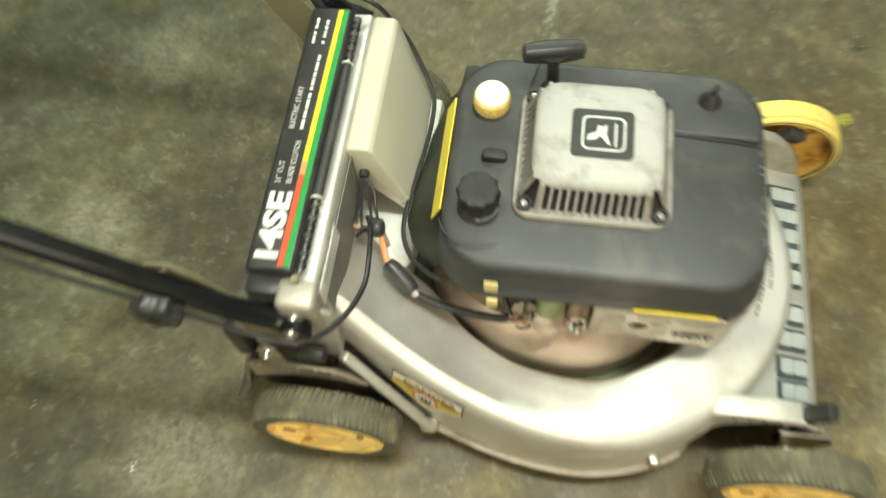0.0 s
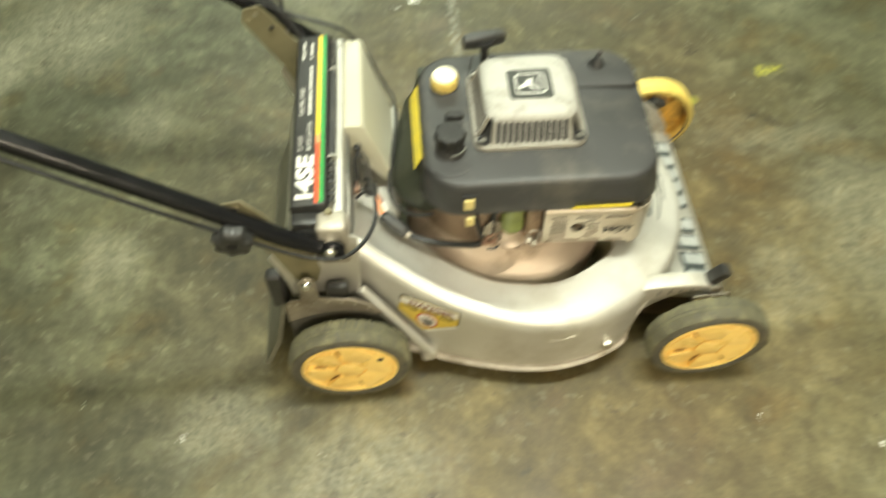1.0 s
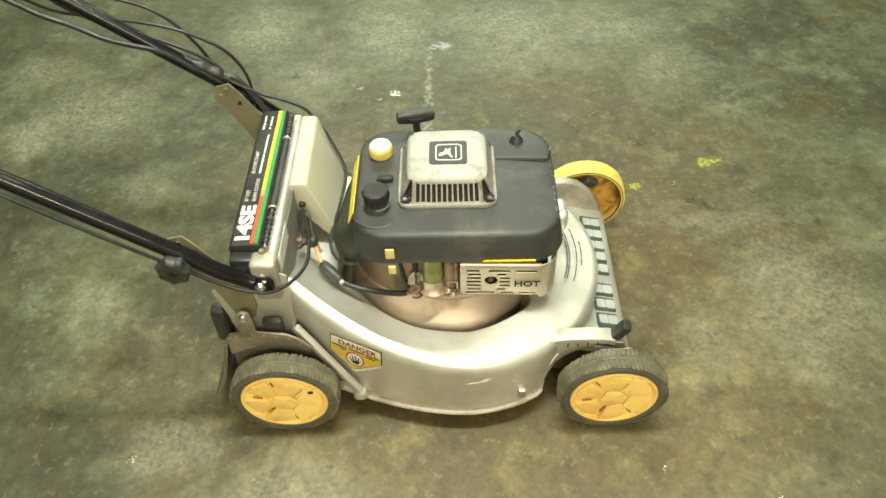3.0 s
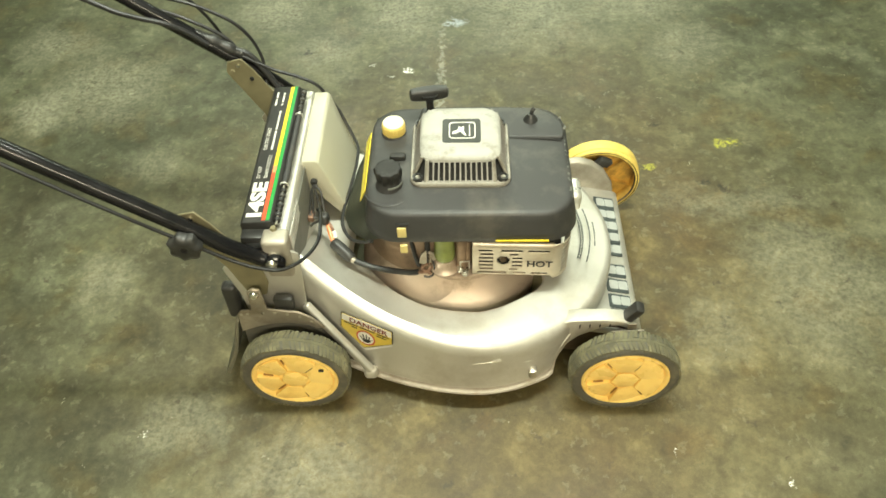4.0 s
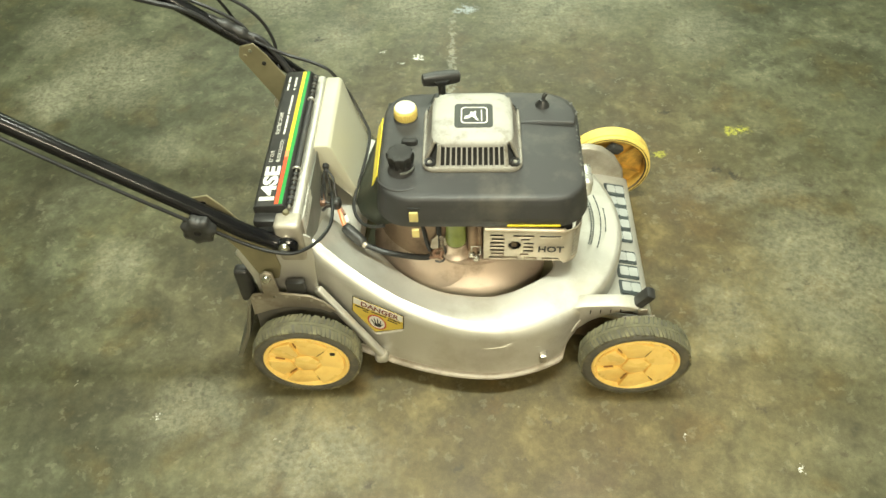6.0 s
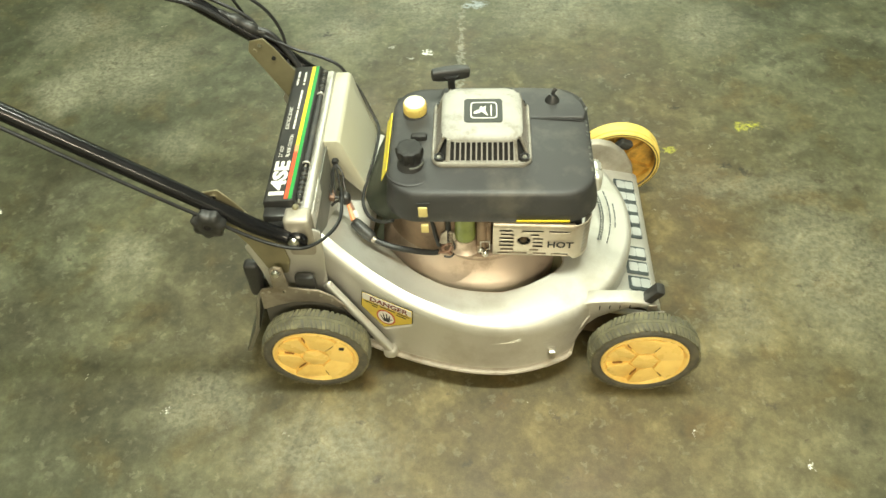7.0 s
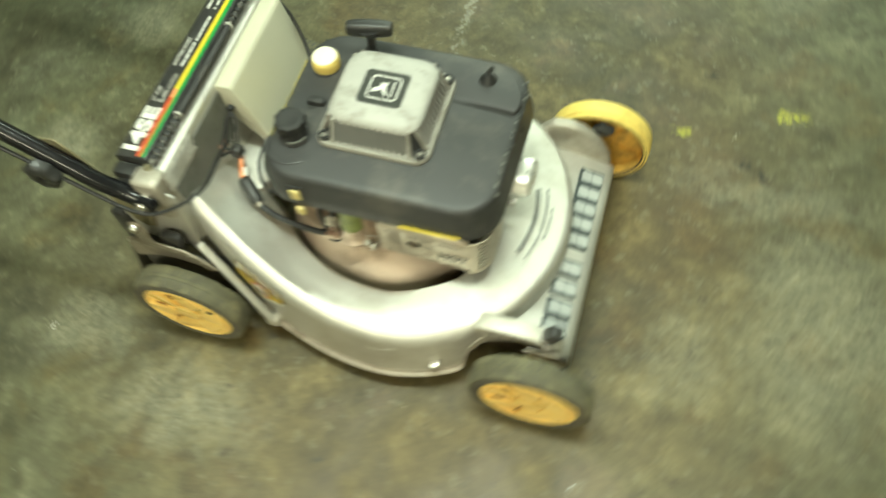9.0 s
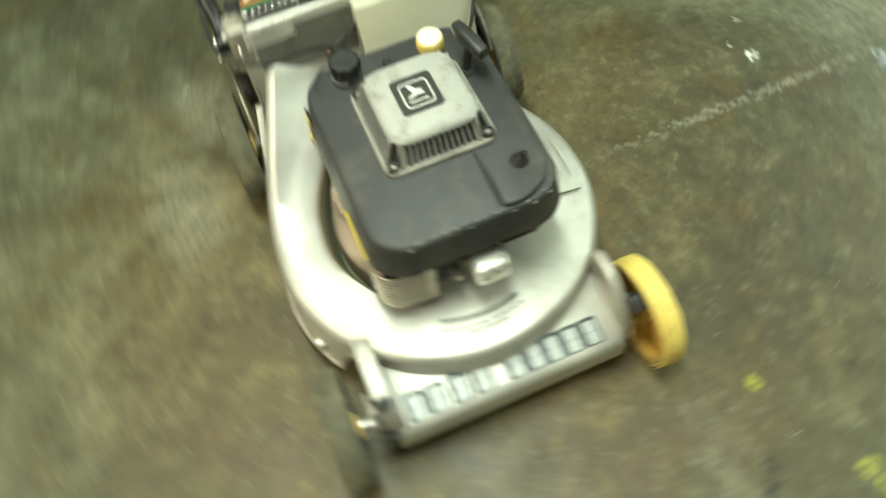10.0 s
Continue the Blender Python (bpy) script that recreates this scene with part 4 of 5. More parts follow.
def hinge():
    x, z = 0.0035, 0.3790
    ob = part("hinge_rod", lathe([(0, 0.186), (0.0055, 0.186), (0.0052, 0.188), (0.0052, 0.364), (0.0055, 0.366), (0, 0.366)], (x, 0, z), "y", 16), SHROUD, mower, "dark grey hinge tube")
    part("spring_wire", tube([(x, 0.100, z + 0.001), (x, 0.43, z + 0.001)], 0.0022, 8, False), STEEL, ob)
    for y0, n in ((0.108, 7), (0.372, 6)):
        for i in range(n):
            yy = y0 + i * 0.0105
            part("hinge_knuckle", lathe([(0, yy), (0.0048, yy), (0.0054, yy + 0.002), (0.0054, yy + 0.005), (0.0048, yy + 0.007), (0, yy + 0.007)], (x, 0, z), "y", 12), BLACK if i % 2 == 0 else SHROUD, ob)
    for yy in (0.186, 0.362):
        part("ring_clip", lathe([(0.0060, yy), (0.0074, yy), (0.0074, yy + 0.003), (0.0060, yy + 0.003)], (x, 0, z), "y", 16), FOIL, ob)
    return ob


hinge()


def battery_box():
    """The cream box on the front of the housing: narrow top, sloping front."""
    y0, y1 = 0.262, 0.452
    pts = [(0.0175, 0.360), (0.0205, 0.363), (0.042, 0.363), (0.047, 0.358), (0.086, 0.245), (0.084, 0.232), (0.078, 0.228), (0.024, 0.300)]
    bm = bmesh.new()
    rings = []
    for y, cut in ((y0, 0.0), (y0 + 0.003, -0.0), (y1 - 0.03, 0.0), (y1, 0.012)):
        ring = []
        for x, zz in pts:
            cx, cz = 0.045, 0.30
            sc = 0.985 if y == y0 else 1.0
            ring.append((cx + (x - cx) * sc - (cut if x > 0.06 else 0), y, cz + (zz - cz) * sc))
        rings.append(ring)
    loft(rings, bm=bm)
    bmesh.ops.recalc_face_normals(bm, faces=bm.faces)
    bevel_all(bm, 0.003, 3, 25)
    ob = part("battery_box", bm, CREAM, mower, "cream plastic battery box on the housing")
    part("grommet", lathe([(0, 0.254), (0.0045, 0.254), (0.006, 0.257), (0.006, 0.264)], (0.0335, 0, 0.318), "y", 16), DARK, ob, "black rubber grommet")
    part("box_back", block(0.0190, 0.0250, 0.264, 0.450, 0.300, 0.358, 0.0015, 2), CREAM, ob)
    return ob


battery_box()


# -- engine --
def ring_at(x0, x1, y0, y1, r, z, n=7):
    return [(x, y, z) for x, y in rrect(x0, x1, y0, y1, r, n)]


def engine_lower():
    c = (0.285, 0.264, 0)
    prof = [(0.150, 0.070), (0.1535, 0.135), (0.152, 0.150), (0.146, 0.158), (0.135, 0.170), (0.126, 0.184), (0.1235, 0.192), (0.126, 0.197), (0.125, 0.203), (0.115, 0.208), (0.09, 0.211), (0.0, 0.211)]
    base = part("engine_base", lathe(prof, c, "z", 72), CAST, mower, "dirty bare-metal engine base")
    part("base_flange", lathe([(0, 0.11), (0.150, 0.11), (0.150, 0.135), (0.146, 0.158), (0.134, 0.180), (0.122, 0.202), (0, 0.204)], (0.252, 0.268, 0), "z", 64), CAST, base)
    part("base_mark", block(0.262, 0.266, 0.1265, 0.130, 0.160, 0.166, 0.001, 1), DARK, base)
    bm = block(0.215, 0.44, 0.168, 0.395, 0.205, 0.315, 0.012, 2)
    blk = part("engine_block", bm, CASTDARK, mower, "dark cast engine block under the shroud")
    for i in range(6):
        part("cooling_fin", block(0.285, 0.447, 0.150, 0.38, 0.225 + i * 0.012, 0.2285 + i * 0.012, 0.001, 1), CASTDARK, blk)
    part("filter_seat", lathe([(0, 0.216), (0.026, 0.216), (0.027, 0.222), (0.0215, 0.228), (0.0195, 0.232), (0.0185, 0.245), (0, 0.2465)], (0.2605, 0.152, 0), "z", 28), CAST, blk, "bare-metal seat of the filter")
    part("oil_filter", lathe([(0, 0.246), (0.0150, 0.246), (0.0178, 0.2485), (0.0178, 0.266), (0.0168, 0.269), (0.0168, 0.300), (0, 0.300)], (0.2605, 0.150, 0), "z", 28), GREENF, blk, "dull green cylindrical filter")
    part("flange_ring", lathe([(0, 0.214), (0.020, 0.214), (0.022, 0.217), (0.022, 0.222), (0, 0.223)], (0.259, 0.150, 0), "z", 28), CAST, blk)
    for x, z0, z1, r in ((0.232, 0.235, 0.30, 0.0045), (0.289, 0.212, 0.296, 0.009), (0.300, 0.23, 0.29, 0.005)):
        part("engine_post", lathe([(0, z0), (r, z0), (r, z1), (0, z1)], (x, 0.146, 0), "z", 14), DARK if x < 0.25 else CASTBROWN, blk)
    part("crankcase", lathe([(0, 0.200), (0.115, 0.200), (0.118, 0.206), (0.113, 0.250), (0.108, 0.300), (0, 0.300)], (0.234, 0.264, 0), "z", 48), CASTBROWN, blk, "dirty cast crankcase")
    part("rubber_hose", tube([(0.196, 0.170, 0.295), (0.205, 0.158, 0.272), (0.210, 0.148, 0.250), (0.216, 0.144, 0.228)], 0.0038, 10), CABLE, blk, "black rubber hose")
    part("throttle_plate", prism([(0.216, 0.236), (0.232, 0.232), (0.246, 0.246), (0.243, 0.262), (0.230, 0.270), (0.220, 0.258)], "y", 0.142, 0.145, 0.0006, 1), DULL, blk)
    link = [(0.287, 0.137, 0.2270), (0.287, 0.137, 0.2460), (0.302, 0.137, 0.2470), (0.303, 0.137, 0.2280), (0.292, 0.137, 0.2235)]
    part("governor_link", tube(link, 0.0016, 8, False), STEEL, blk, "bent bright wire link")
    spring = [(0.236 + 0.0035 * math.cos(0.9 * i), 0.139 + 0.0035 * math.sin(0.9 * i), 0.232 + 0.0011 * i) for i in range(36)]
    part("governor_spring", tube(spring, 0.0008, 6, True, 2), DULL, blk, "small coiled spring")
    for x, z in ((0.287, 0.228), (0.295, 0.219)):
        part("engine_bolt", lathe([(0, 0.128), (0.004, 0.129), (0.006, 0.132), (0.006, 0.145), (0, 0.145)], (x, 0, z), "y", 12), STEEL, blk)
    return blk


engine_lower()


def muffler_guard():
    """A slotted sheet that wraps the engine's front corner: real slots."""
    path = []
    for i in range(57):
        x = 0.307 + (0.438 - 0.307) * i / 56
        path.append((x, 0.136 - 0.004 * i / 56))
    for i in range(1, 17):
        a = radians(-90 + 82 * i / 16)
        path.append((0.438 + 0.034 * math.cos(a), 0.166 + 0.034 * math.sin(a)))
    for i in range(1, 13):
        path.append((0.4717 + 0.002 * i / 12, 0.161 + 0.052 * i / 12))
    rows = 36
    z0, z1 = 0.208, 0.292

    def hole(i, j):
        z = (j + 0.5) / rows
        x = path[i][0]
        front = i >= 60
        if 0.06 < z < 0.94:
            d = math.hypot((x - 0.3585), (z0 + z * (z1 - z0)) - 0.252)
            if not front and d < 0.0105:
                return True
            level = z * 9.0
            inside = (level % 1) < 0.46
            k = int(level)
            if not inside:
                return False
            if front:
                return 62 < i < len(path) - 4
            if k in (1,):
                return 3 < i < 25 or 29 < i < 39 or 42 < i < 55
            if k in (7,):
                return 4 < i < 14 or 20 < i < 36 or 39 < i < 55
            if k in (2, 6):
                return 5 < i < 15 or 26 < i < 33
            if k in (3, 4, 5):
                return 4 < i < 15 or 28 < i < 36
        return False
    bm = bmesh.new()
    vs = []
    for i, (x, y) in enumerate(path):
        col = []
        for j in range(rows + 1):
            k = j / rows
            lean = 0.006 * max(0, (0.12 - k) / 0.12) ** 2 + 0.006 * max(0, (k - 0.9) / 0.1) ** 2
            col.append(bm.verts.new((x, y + (lean if i < 58 else 0), z0 + (z1 - z0) * k)))
        vs.append(col)
    for i in range(len(path) - 1):
        for j in range(rows):
            if not hole(i, j):
                bm.faces.new((vs[i][j], vs[i + 1][j], vs[i + 1][j + 1], vs[i][j + 1]))
    ob = part("muffler_guard", bm, GUARD, mower, "slotted bare-metal muffler guard", smooth=60)
    sol = ob.modifiers.new("thickness", "SOLIDIFY")
    sol.thickness, sol.offset = 0.0016, -1
    words("hot_lettering", "HOT", axes((0.3985, 0.1310, 0.2395), (1, -0.03, 0), (0, 0, 1)), 0.0200, BLACKPRINT, ob, 0.0003, stretch=1.02, bold=0.0005)
    part("spark_plug", lathe([(0, 0.133), (0.0042, 0.133), (0.0058, 0.136), (0.0058, 0.16)], (0.3590, 0, 0.2535), "y", 18), CASTDARK, ob)
    # dark sheet standing for the shade seen through the slots
    part("guard_slot_shade", block(0.315, 0.455, 0.148, 0.152, 0.220, 0.290, 0.001, 1), DARK, ob)
    return ob


muffler_guard()


def muffler():
    b = block(0.452, 0.504, 0.262, 0.314, 0.234, 0.276, 0.010, 4)
    ob = part("muffler", b, WHITEMETAL, mower, "bright rounded metal muffler end")
    part("muffler_strap", block(0.44, 0.470, 0.205, 0.252, 0.232, 0.29, 0.006, 2), DARK, ob)
    part("exhaust_bolt", lathe([(0, 0.486), (0.006, 0.486), (0.006, 0.462), (0, 0.462)], (0, 0.240, 0.256), "x", 8), STEEL, ob)

    return ob


muffler()


def shroud():
    layers = [((0.130, 0.478, 0.134, 0.4140), 0.055, 0.300), ((0.1275, 0.4815, 0.1315, 0.4165), 0.057, 0.303), ((0.1290, 0.4790, 0.1350, 0.4145), 0.057, 0.320),
              ((0.1310, 0.4750, 0.1390, 0.4120), 0.057, 0.340), ((0.1325, 0.4735, 0.1410, 0.4110), 0.056, 0.3515), ((0.1345, 0.4715, 0.1430, 0.4090), 0.055, 0.3550),
              ((0.1375, 0.4685, 0.1465, 0.4060), 0.054, 0.3566), ((0.1440, 0.4620, 0.1540, 0.3990), 0.050, 0.3578), ((0.1650, 0.4400, 0.1760, 0.3840), 0.045, 0.3600), ((0.2150, 0.3700, 0.2100, 0.3500), 0.030, 0.3645)]
    rings = [ring_at(a + 0.004, b - 0.004, c + 0.004, d - 0.004, r, 0.312) for (a, b, c, d), r, z in layers[:1]]
    rings += [ring_at(*e, r, z) for e, r, z in layers]
    bm = loft(rings, cap0=True, cap1=True)
    ob = part("engine_shroud", bm, SHROUD, mower, "dark grey plastic engine shroud, scuffed and dusty", smooth=55)
    # raised far front quarter behind the seam
    q = [(0.2, 0.321), (0.34, 0.3205), (0.38, 0.320), (0.440, 0.319), (0.4660, 0.318), (0.4695, 0.335), (0.4665, 0.356), (0.4520, 0.382), (0.425, 0.4000), (0.36, 0.4035), (0.22, 0.4035)]
    part("shroud_cover", prism(q, "z", 0.330, 0.3645, 0.0045, 4), SHROUD, ob, "raised dusty shroud section behind a seam")
    part("shroud_seam", tube([(0.360, 0.3168, 0.3640), (0.40, 0.3164, 0.3626), (0.44, 0.3160, 0.3614), (0.458, 0.3154, 0.3586), (0.466, 0.3144, 0.3542), (0.472, 0.3125, 0.3450), (0.4765, 0.3105, 0.3330)], 0.0020, 6), DARK, ob)
    bm = lathe([(0, 0.377), (0.005, 0.377), (0.007, 0.374), (0.012, 0.367), (0.014, 0.362)], (0.412, 0.365, 0), "z", 20)
    tube([(0.412, 0.365, 0.372), (0.414, 0.368, 0.382), (0.418, 0.370, 0.386)], 0.0035, 8, bm=bm)
    part("shroud_latch", bm, BLACK, ob, "small black hook on the shroud")
    # yellow strip on the rear wall, chips and lower front line
    b2 = prism([(0.1192, 0.3205), (0.1182, 0.3213), (0.1285, 0.3455), (0.1300, 0.3445)], "y", 0.208, 0.356)
    part("yellow_strip", b2, LABELY, ob, "yellow instruction strip")
    part("yellow_line", block(0.345, 0.432, 0.1300, 0.1330, 0.3025, 0.3065, 0.0008, 1), STRIPE_Y, ob, "thin yellow line on the lower edge")
    part("lever_slot", block(0.183, 0.205, 0.1330, 0.1365, 0.3420, 0.3435, 0.0004, 1), DARK, ob)
    part("yellow_chip", block(0.1855, 0.2005, 0.1305, 0.1345, 0.3140, 0.3360, 0.0015, 2), CHIP, ob, "pale yellow tab")
    part("lower_chip", block(0.1885, 0.2010, 0.1270, 0.1320, 0.2800, 0.2985, 0.0015, 2), CHIP, ob, "pale yellow tab")
    for k in range(22):
        y = 0.185 + 0.0095 * k + random.uniform(-0.003, 0.003)
        x, z = (0.4688, 0.3560) if k % 3 else (0.4722, 0.3525)
        w = random.uniform(0.001, 0.0036)
        bm = block(-w * 0.7, w * 0.7, -w, w, -0.0006, 0.0006, 0.0003, 1, Matrix.Translation((x - (0.006 if y > 0.375 else 0), y, z)) @ Euler((0, radians(38), random.uniform(-1, 1))).to_matrix().to_4x4())
        part("scuff", bm, SCUFF, ob, smooth=0)
    return ob


shroud()


def vent_cover():
    x0, x1, y0, y1 = 0.2055, 0.3710, 0.196, 0.358
    rim = [ring_at(x0 + 0.004, x1 - 0.004, y0 + 0.004, y1 - 0.004, 0.018, 0.356), ring_at(x0, x1, y0, y1, 0.02, 0.3640), ring_at(x0, x1, y0, y1, 0.02, 0.3690),
           ring_at(x0 + 0.0015, x1 - 0.0015, y0 + 0.0015, y1 - 0.0015, 0.019, 0.3715), ring_at(x0 + 0.004, x1 - 0.004, y0 + 0.004, y1 - 0.004, 0.016, 0.3718), ring_at(x0 + 0.006, x1 - 0.006, y0 + 0.006, y1 - 0.006, 0.015, 0.3690)]
    ob = part("vent_cover", loft(rim), VENTRIM, mower, "pale grey plastic fan cover with slotted sides")
    core = [ring_at(x0 + 0.010, x1 - 0.010, y0 + 0.010, y1 - 0.010, 0.012, 0.366), ring_at(x0 + 0.028, x1 - 0.028, y0 + 0.026, y1 - 0.026, 0.012, 0.409)]
    part("vent_core", loft(core), DARK, ob)
    t = (0.2235, 0.3535, 0.2150, 0.3400)
    cap = [ring_at(t[0] - 0.002, t[1] + 0.002, t[2] - 0.002, t[3] + 0.002, 0.028, 0.403), ring_at(t[0] - 0.002, t[1] + 0.002, t[2] - 0.002, t[3] + 0.002, 0.028, 0.4075), ring_at(t[0] + 0.001, t[1] - 0.001, t[2] + 0.001, t[3] - 0.001, 0.028, 0.4120),
           ring_at(t[0] + 0.006, t[1] - 0.006, t[2] + 0.006, t[3] - 0.006, 0.028, 0.4150), ring_at(t[0] + 0.018, t[1] - 0.018, t[2] + 0.018, t[3] - 0.018, 0.018, 0.4172), ring_at(t[0] + 0.035, t[1] - 0.035, t[2] + 0.035, t[3] - 0.035, 0.015, 0.4182)]
    part("vent_top", loft(cap), VENT, ob, "scuffed pale top of the fan cover")
    cx, cy = (x0 + x1) / 2, (y0 + y1) / 2
    hx, hy = (x1 - x0) / 2, (y1 - y0) / 2
    # sloping slats on the four sides, corner posts with screws
    n = 13
    for side in range(4):
        turn = Matrix.Translation((cx, cy, 0)) @ Matrix.Rotation(radians(90 * side), 4, "Z")
        half = hx if side % 2 == 0 else hy
        deep = hy if side % 2 == 0 else hx
        lean, narrow = (0.0175, 0.054) if side % 2 == 0 else (0.0200, 0.060)
        for i in range(n):
            u = -0.5 + (i + 0.5) / n
            lo, hi = Vector((u * (2 * half - 0.050), -deep + 0.005, 0.3695)), Vector((u * (2 * half - narrow), -deep + lean, 0.4065))
            w = 0.0013 if side % 2 == 0 else 0.0009
            ring = [[lo + Vector((-w, 0, 0)), lo + Vector((w, 0, 0)), lo + Vector((w, 0.006, 0)), lo + Vector((-w, 0.006, 0))],
                    [hi + Vector((-w, 0, 0)), hi + Vector((w, 0, 0)), hi + Vector((w, 0.006, 0)), hi + Vector((-w, 0.006, 0))]]
            bm = loft(ring)
            bm.transform(turn)
            part("slat", bm, SLAT, ob, smooth=0)
    for sx, sy in ((-1, -1), (1, -1), (1, 1), (-1, 1)):
        lo, hi = Vector((cx + sx * (hx - 0.010), cy + sy * (hy - 0.010), 0.370)), Vector((cx + sx * (hx - 0.0235), cy + sy * (hy - 0.0215), 0.407))
        for dx, dy in ((0.016, 0), (0, 0.016)):
            a0 = lo + Vector((-sx * dx, -sy * dy, 0)) + Vector((sx * (0.003 if dx == 0 else 0), sy * (0.003 if dy == 0 else 0), 0))
            b0 = hi + Vector((-sx * dx * 0.5, -sy * dy * 0.5, 0)) + Vector((sx * 0.002, sy * 0.002, 0))
            part("corner_post", tube([a0, b0], 0.0030, 8, False), VENTRIM, ob)
        s = lo + Vector((-sx * 0.003, -sy * 0.003, 0.003))
        part("screw_well", lathe([(0, s.z - 0.003), (0.0085, s.z - 0.003), (0.0085, s.z + 0.004), (0.006, s.z + 0.004), (0.005, s.z + 0.001), (0, s.z + 0.001)], (s.x, s.y, 0), "z", 16), BLACK, ob, "dark pocket round a screw")
        part("screw", lathe([(0, s.z + 0.004), (0.0035, s.z + 0.0035), (0.0042, s.z + 0.001)], (s.x, s.y, 0), "z", 12), STEEL, ob, "small bright screw")
    # emblem: plain black tile, white outline and a plain white shape
    ex0, ex1, ey0, ey1 = 0.259, 0.322, 0.244, 0.302

    def flat(name, outline, z0, z1, mat, label=""):
        part(name, prism(outline, "z", z0, z1), mat, ob, label, smooth=0)
    flat("emblem", rrect(ex0, ex1, ey0, ey1, 0.006, 4), 0.4165, 0.4192, BADGE, "black square badge")
    bm = bmesh.new()
    o, q = rrect(ex0 + 0.0105, ex1 - 0.0085, ey0 + 0.0085, ey1 - 0.0085, 0.007, 4), rrect(ex0 + 0.0125, ex1 - 0.0105, ey0 + 0.0105, ey1 - 0.0105, 0.0055, 4)
    rings = [[(*p, 0.4192) for p in o], [(*p, 0.4197) for p in o], [(*p, 0.4197) for p in q], [(*p, 0.4192) for p in q]]
    loft(rings, False, False, bm=bm)
    part("emblem_outline", bm, WHITE, ob, "white badge outline", smooth=0)
    flat("emblem_shape", [(0.2745, 0.2635), (0.283, 0.2655), (0.288, 0.2700), (0.296, 0.2600), (0.2985, 0.2600), (0.294, 0.2720), (0.2945, 0.2840), (0.2900, 0.2800), (0.286, 0.2830), (0.284, 0.2740), (0.276, 0.2700)], 0.4192, 0.4197, WHITE, "plain white badge shape")
    flat("emblem_bar", [(0.3025, 0.2585), (0.3045, 0.2585), (0.3045, 0.2860), (0.3025, 0.2860)], 0.4192, 0.4197, WHITE)
    return ob


vent_cover()


def fuel_cap():
    c = (0.172, 0.337, -0.003)
    n = 36
    rings = []
    for z, r, amp in ((0.3665, 0.0190, 0.0), (0.3685, 0.0200, 0.0006), (0.3815, 0.0200, 0.0006), (0.3845, 0.0196, 0.0004), (0.3865, 0.0183, 0), (0.3875, 0.0150, 0), (0.3878, 0.004, 0)):
        rings.append([(c[0] + (r + (amp if i % 2 else -amp)) * math.cos(2 * math.pi * i / (2 * n)), c[1] + (r + (amp if i % 2 else -amp)) * math.sin(2 * math.pi * i / (2 * n)), z + c[2]) for i in range(2 * n)])
    ob = part("fuel_cap", loft(rings), CAPY, mower, "pale yellow ribbed fuel cap", smooth=30)
    part("cap_top", lathe([(0, 0.3892), (0.0155, 0.3890), (0.0180, 0.3877), (0.0184, 0.3857)], c, "z", 40), CAPTOP, ob, "faded whitish cap top")
    part("cap_neck", lathe([(0, 0.345), (0.0225, 0.345), (0.0215, 0.364), (0.0185, 0.3680), (0, 0.3680)], c, "z", 36), SHROUD, ob)
    return ob


fuel_cap()


def oil_knob():
    c = (0.171, 0.208, 0)
    rings = []
    n = 40
    for z, r, amp in ((0.370, 0.0160, 0), (0.374, 0.0188, 0.0020), (0.386, 0.0208, 0.0022), (0.394, 0.0216, 0.0016), (0.3970, 0.0205, 0.0008), (0.3985, 0.0175, 0), (0.3970, 0.0090, 0), (0.3965, 0.003, 0)):
        rings.append([(c[0] + (r + amp * math.cos(10 * 2 * math.pi * i / n)) * math.cos(2 * math.pi * i / n), c[1] + (r + amp * math.cos(10 * 2 * math.pi * i / n)) * math.sin(2 * math.pi * i / n), z) for i in range(n)])
    ob = part("filler_knob", loft(rings), KNOB, mower, "black ribbed filler knob")
    part("knob_base", lathe([(0, 0.340), (0.0235, 0.340), (0.0225, 0.362), (0.0190, 0.366), (0.0180, 0.377), (0, 0.377)], c, "z", 40), SHROUD, ob)
    part("knob_ring", lathe([(0.0215, 0.372), (0.0235, 0.3725), (0.0240, 0.370), (0.0225, 0.368)], c, "z", 40, cap=False, a0=270, a1=345), SCUFF, ob, "worn pale edge under the knob")
    arc = [(0.171 + 0.043 * math.cos(radians(g)), 0.206 + 0.046 * math.sin(radians(g)), 0.3575) for g in range(200, 345, 12)]
    part("scoop_edge", tube(arc, lambda s: 0.0026 * math.sin(math.pi * (0.08 + 0.84 * s)), 8, True, 2), SHROUD, ob)
    bm = block(0.168, 0.196, 0.262, 0.276, 0.356, 0.372, 0.005, 2, None)
    lathe([(0, 0.350), (0.017, 0.350), (0.015, 0.361), (0, 0.363)], (0.182, 0.269, 0), "z", 24, bm)
    part("primer_button", bm, KNOB, mower, "small black choke tab on the shroud")
    return ob


oil_knob()


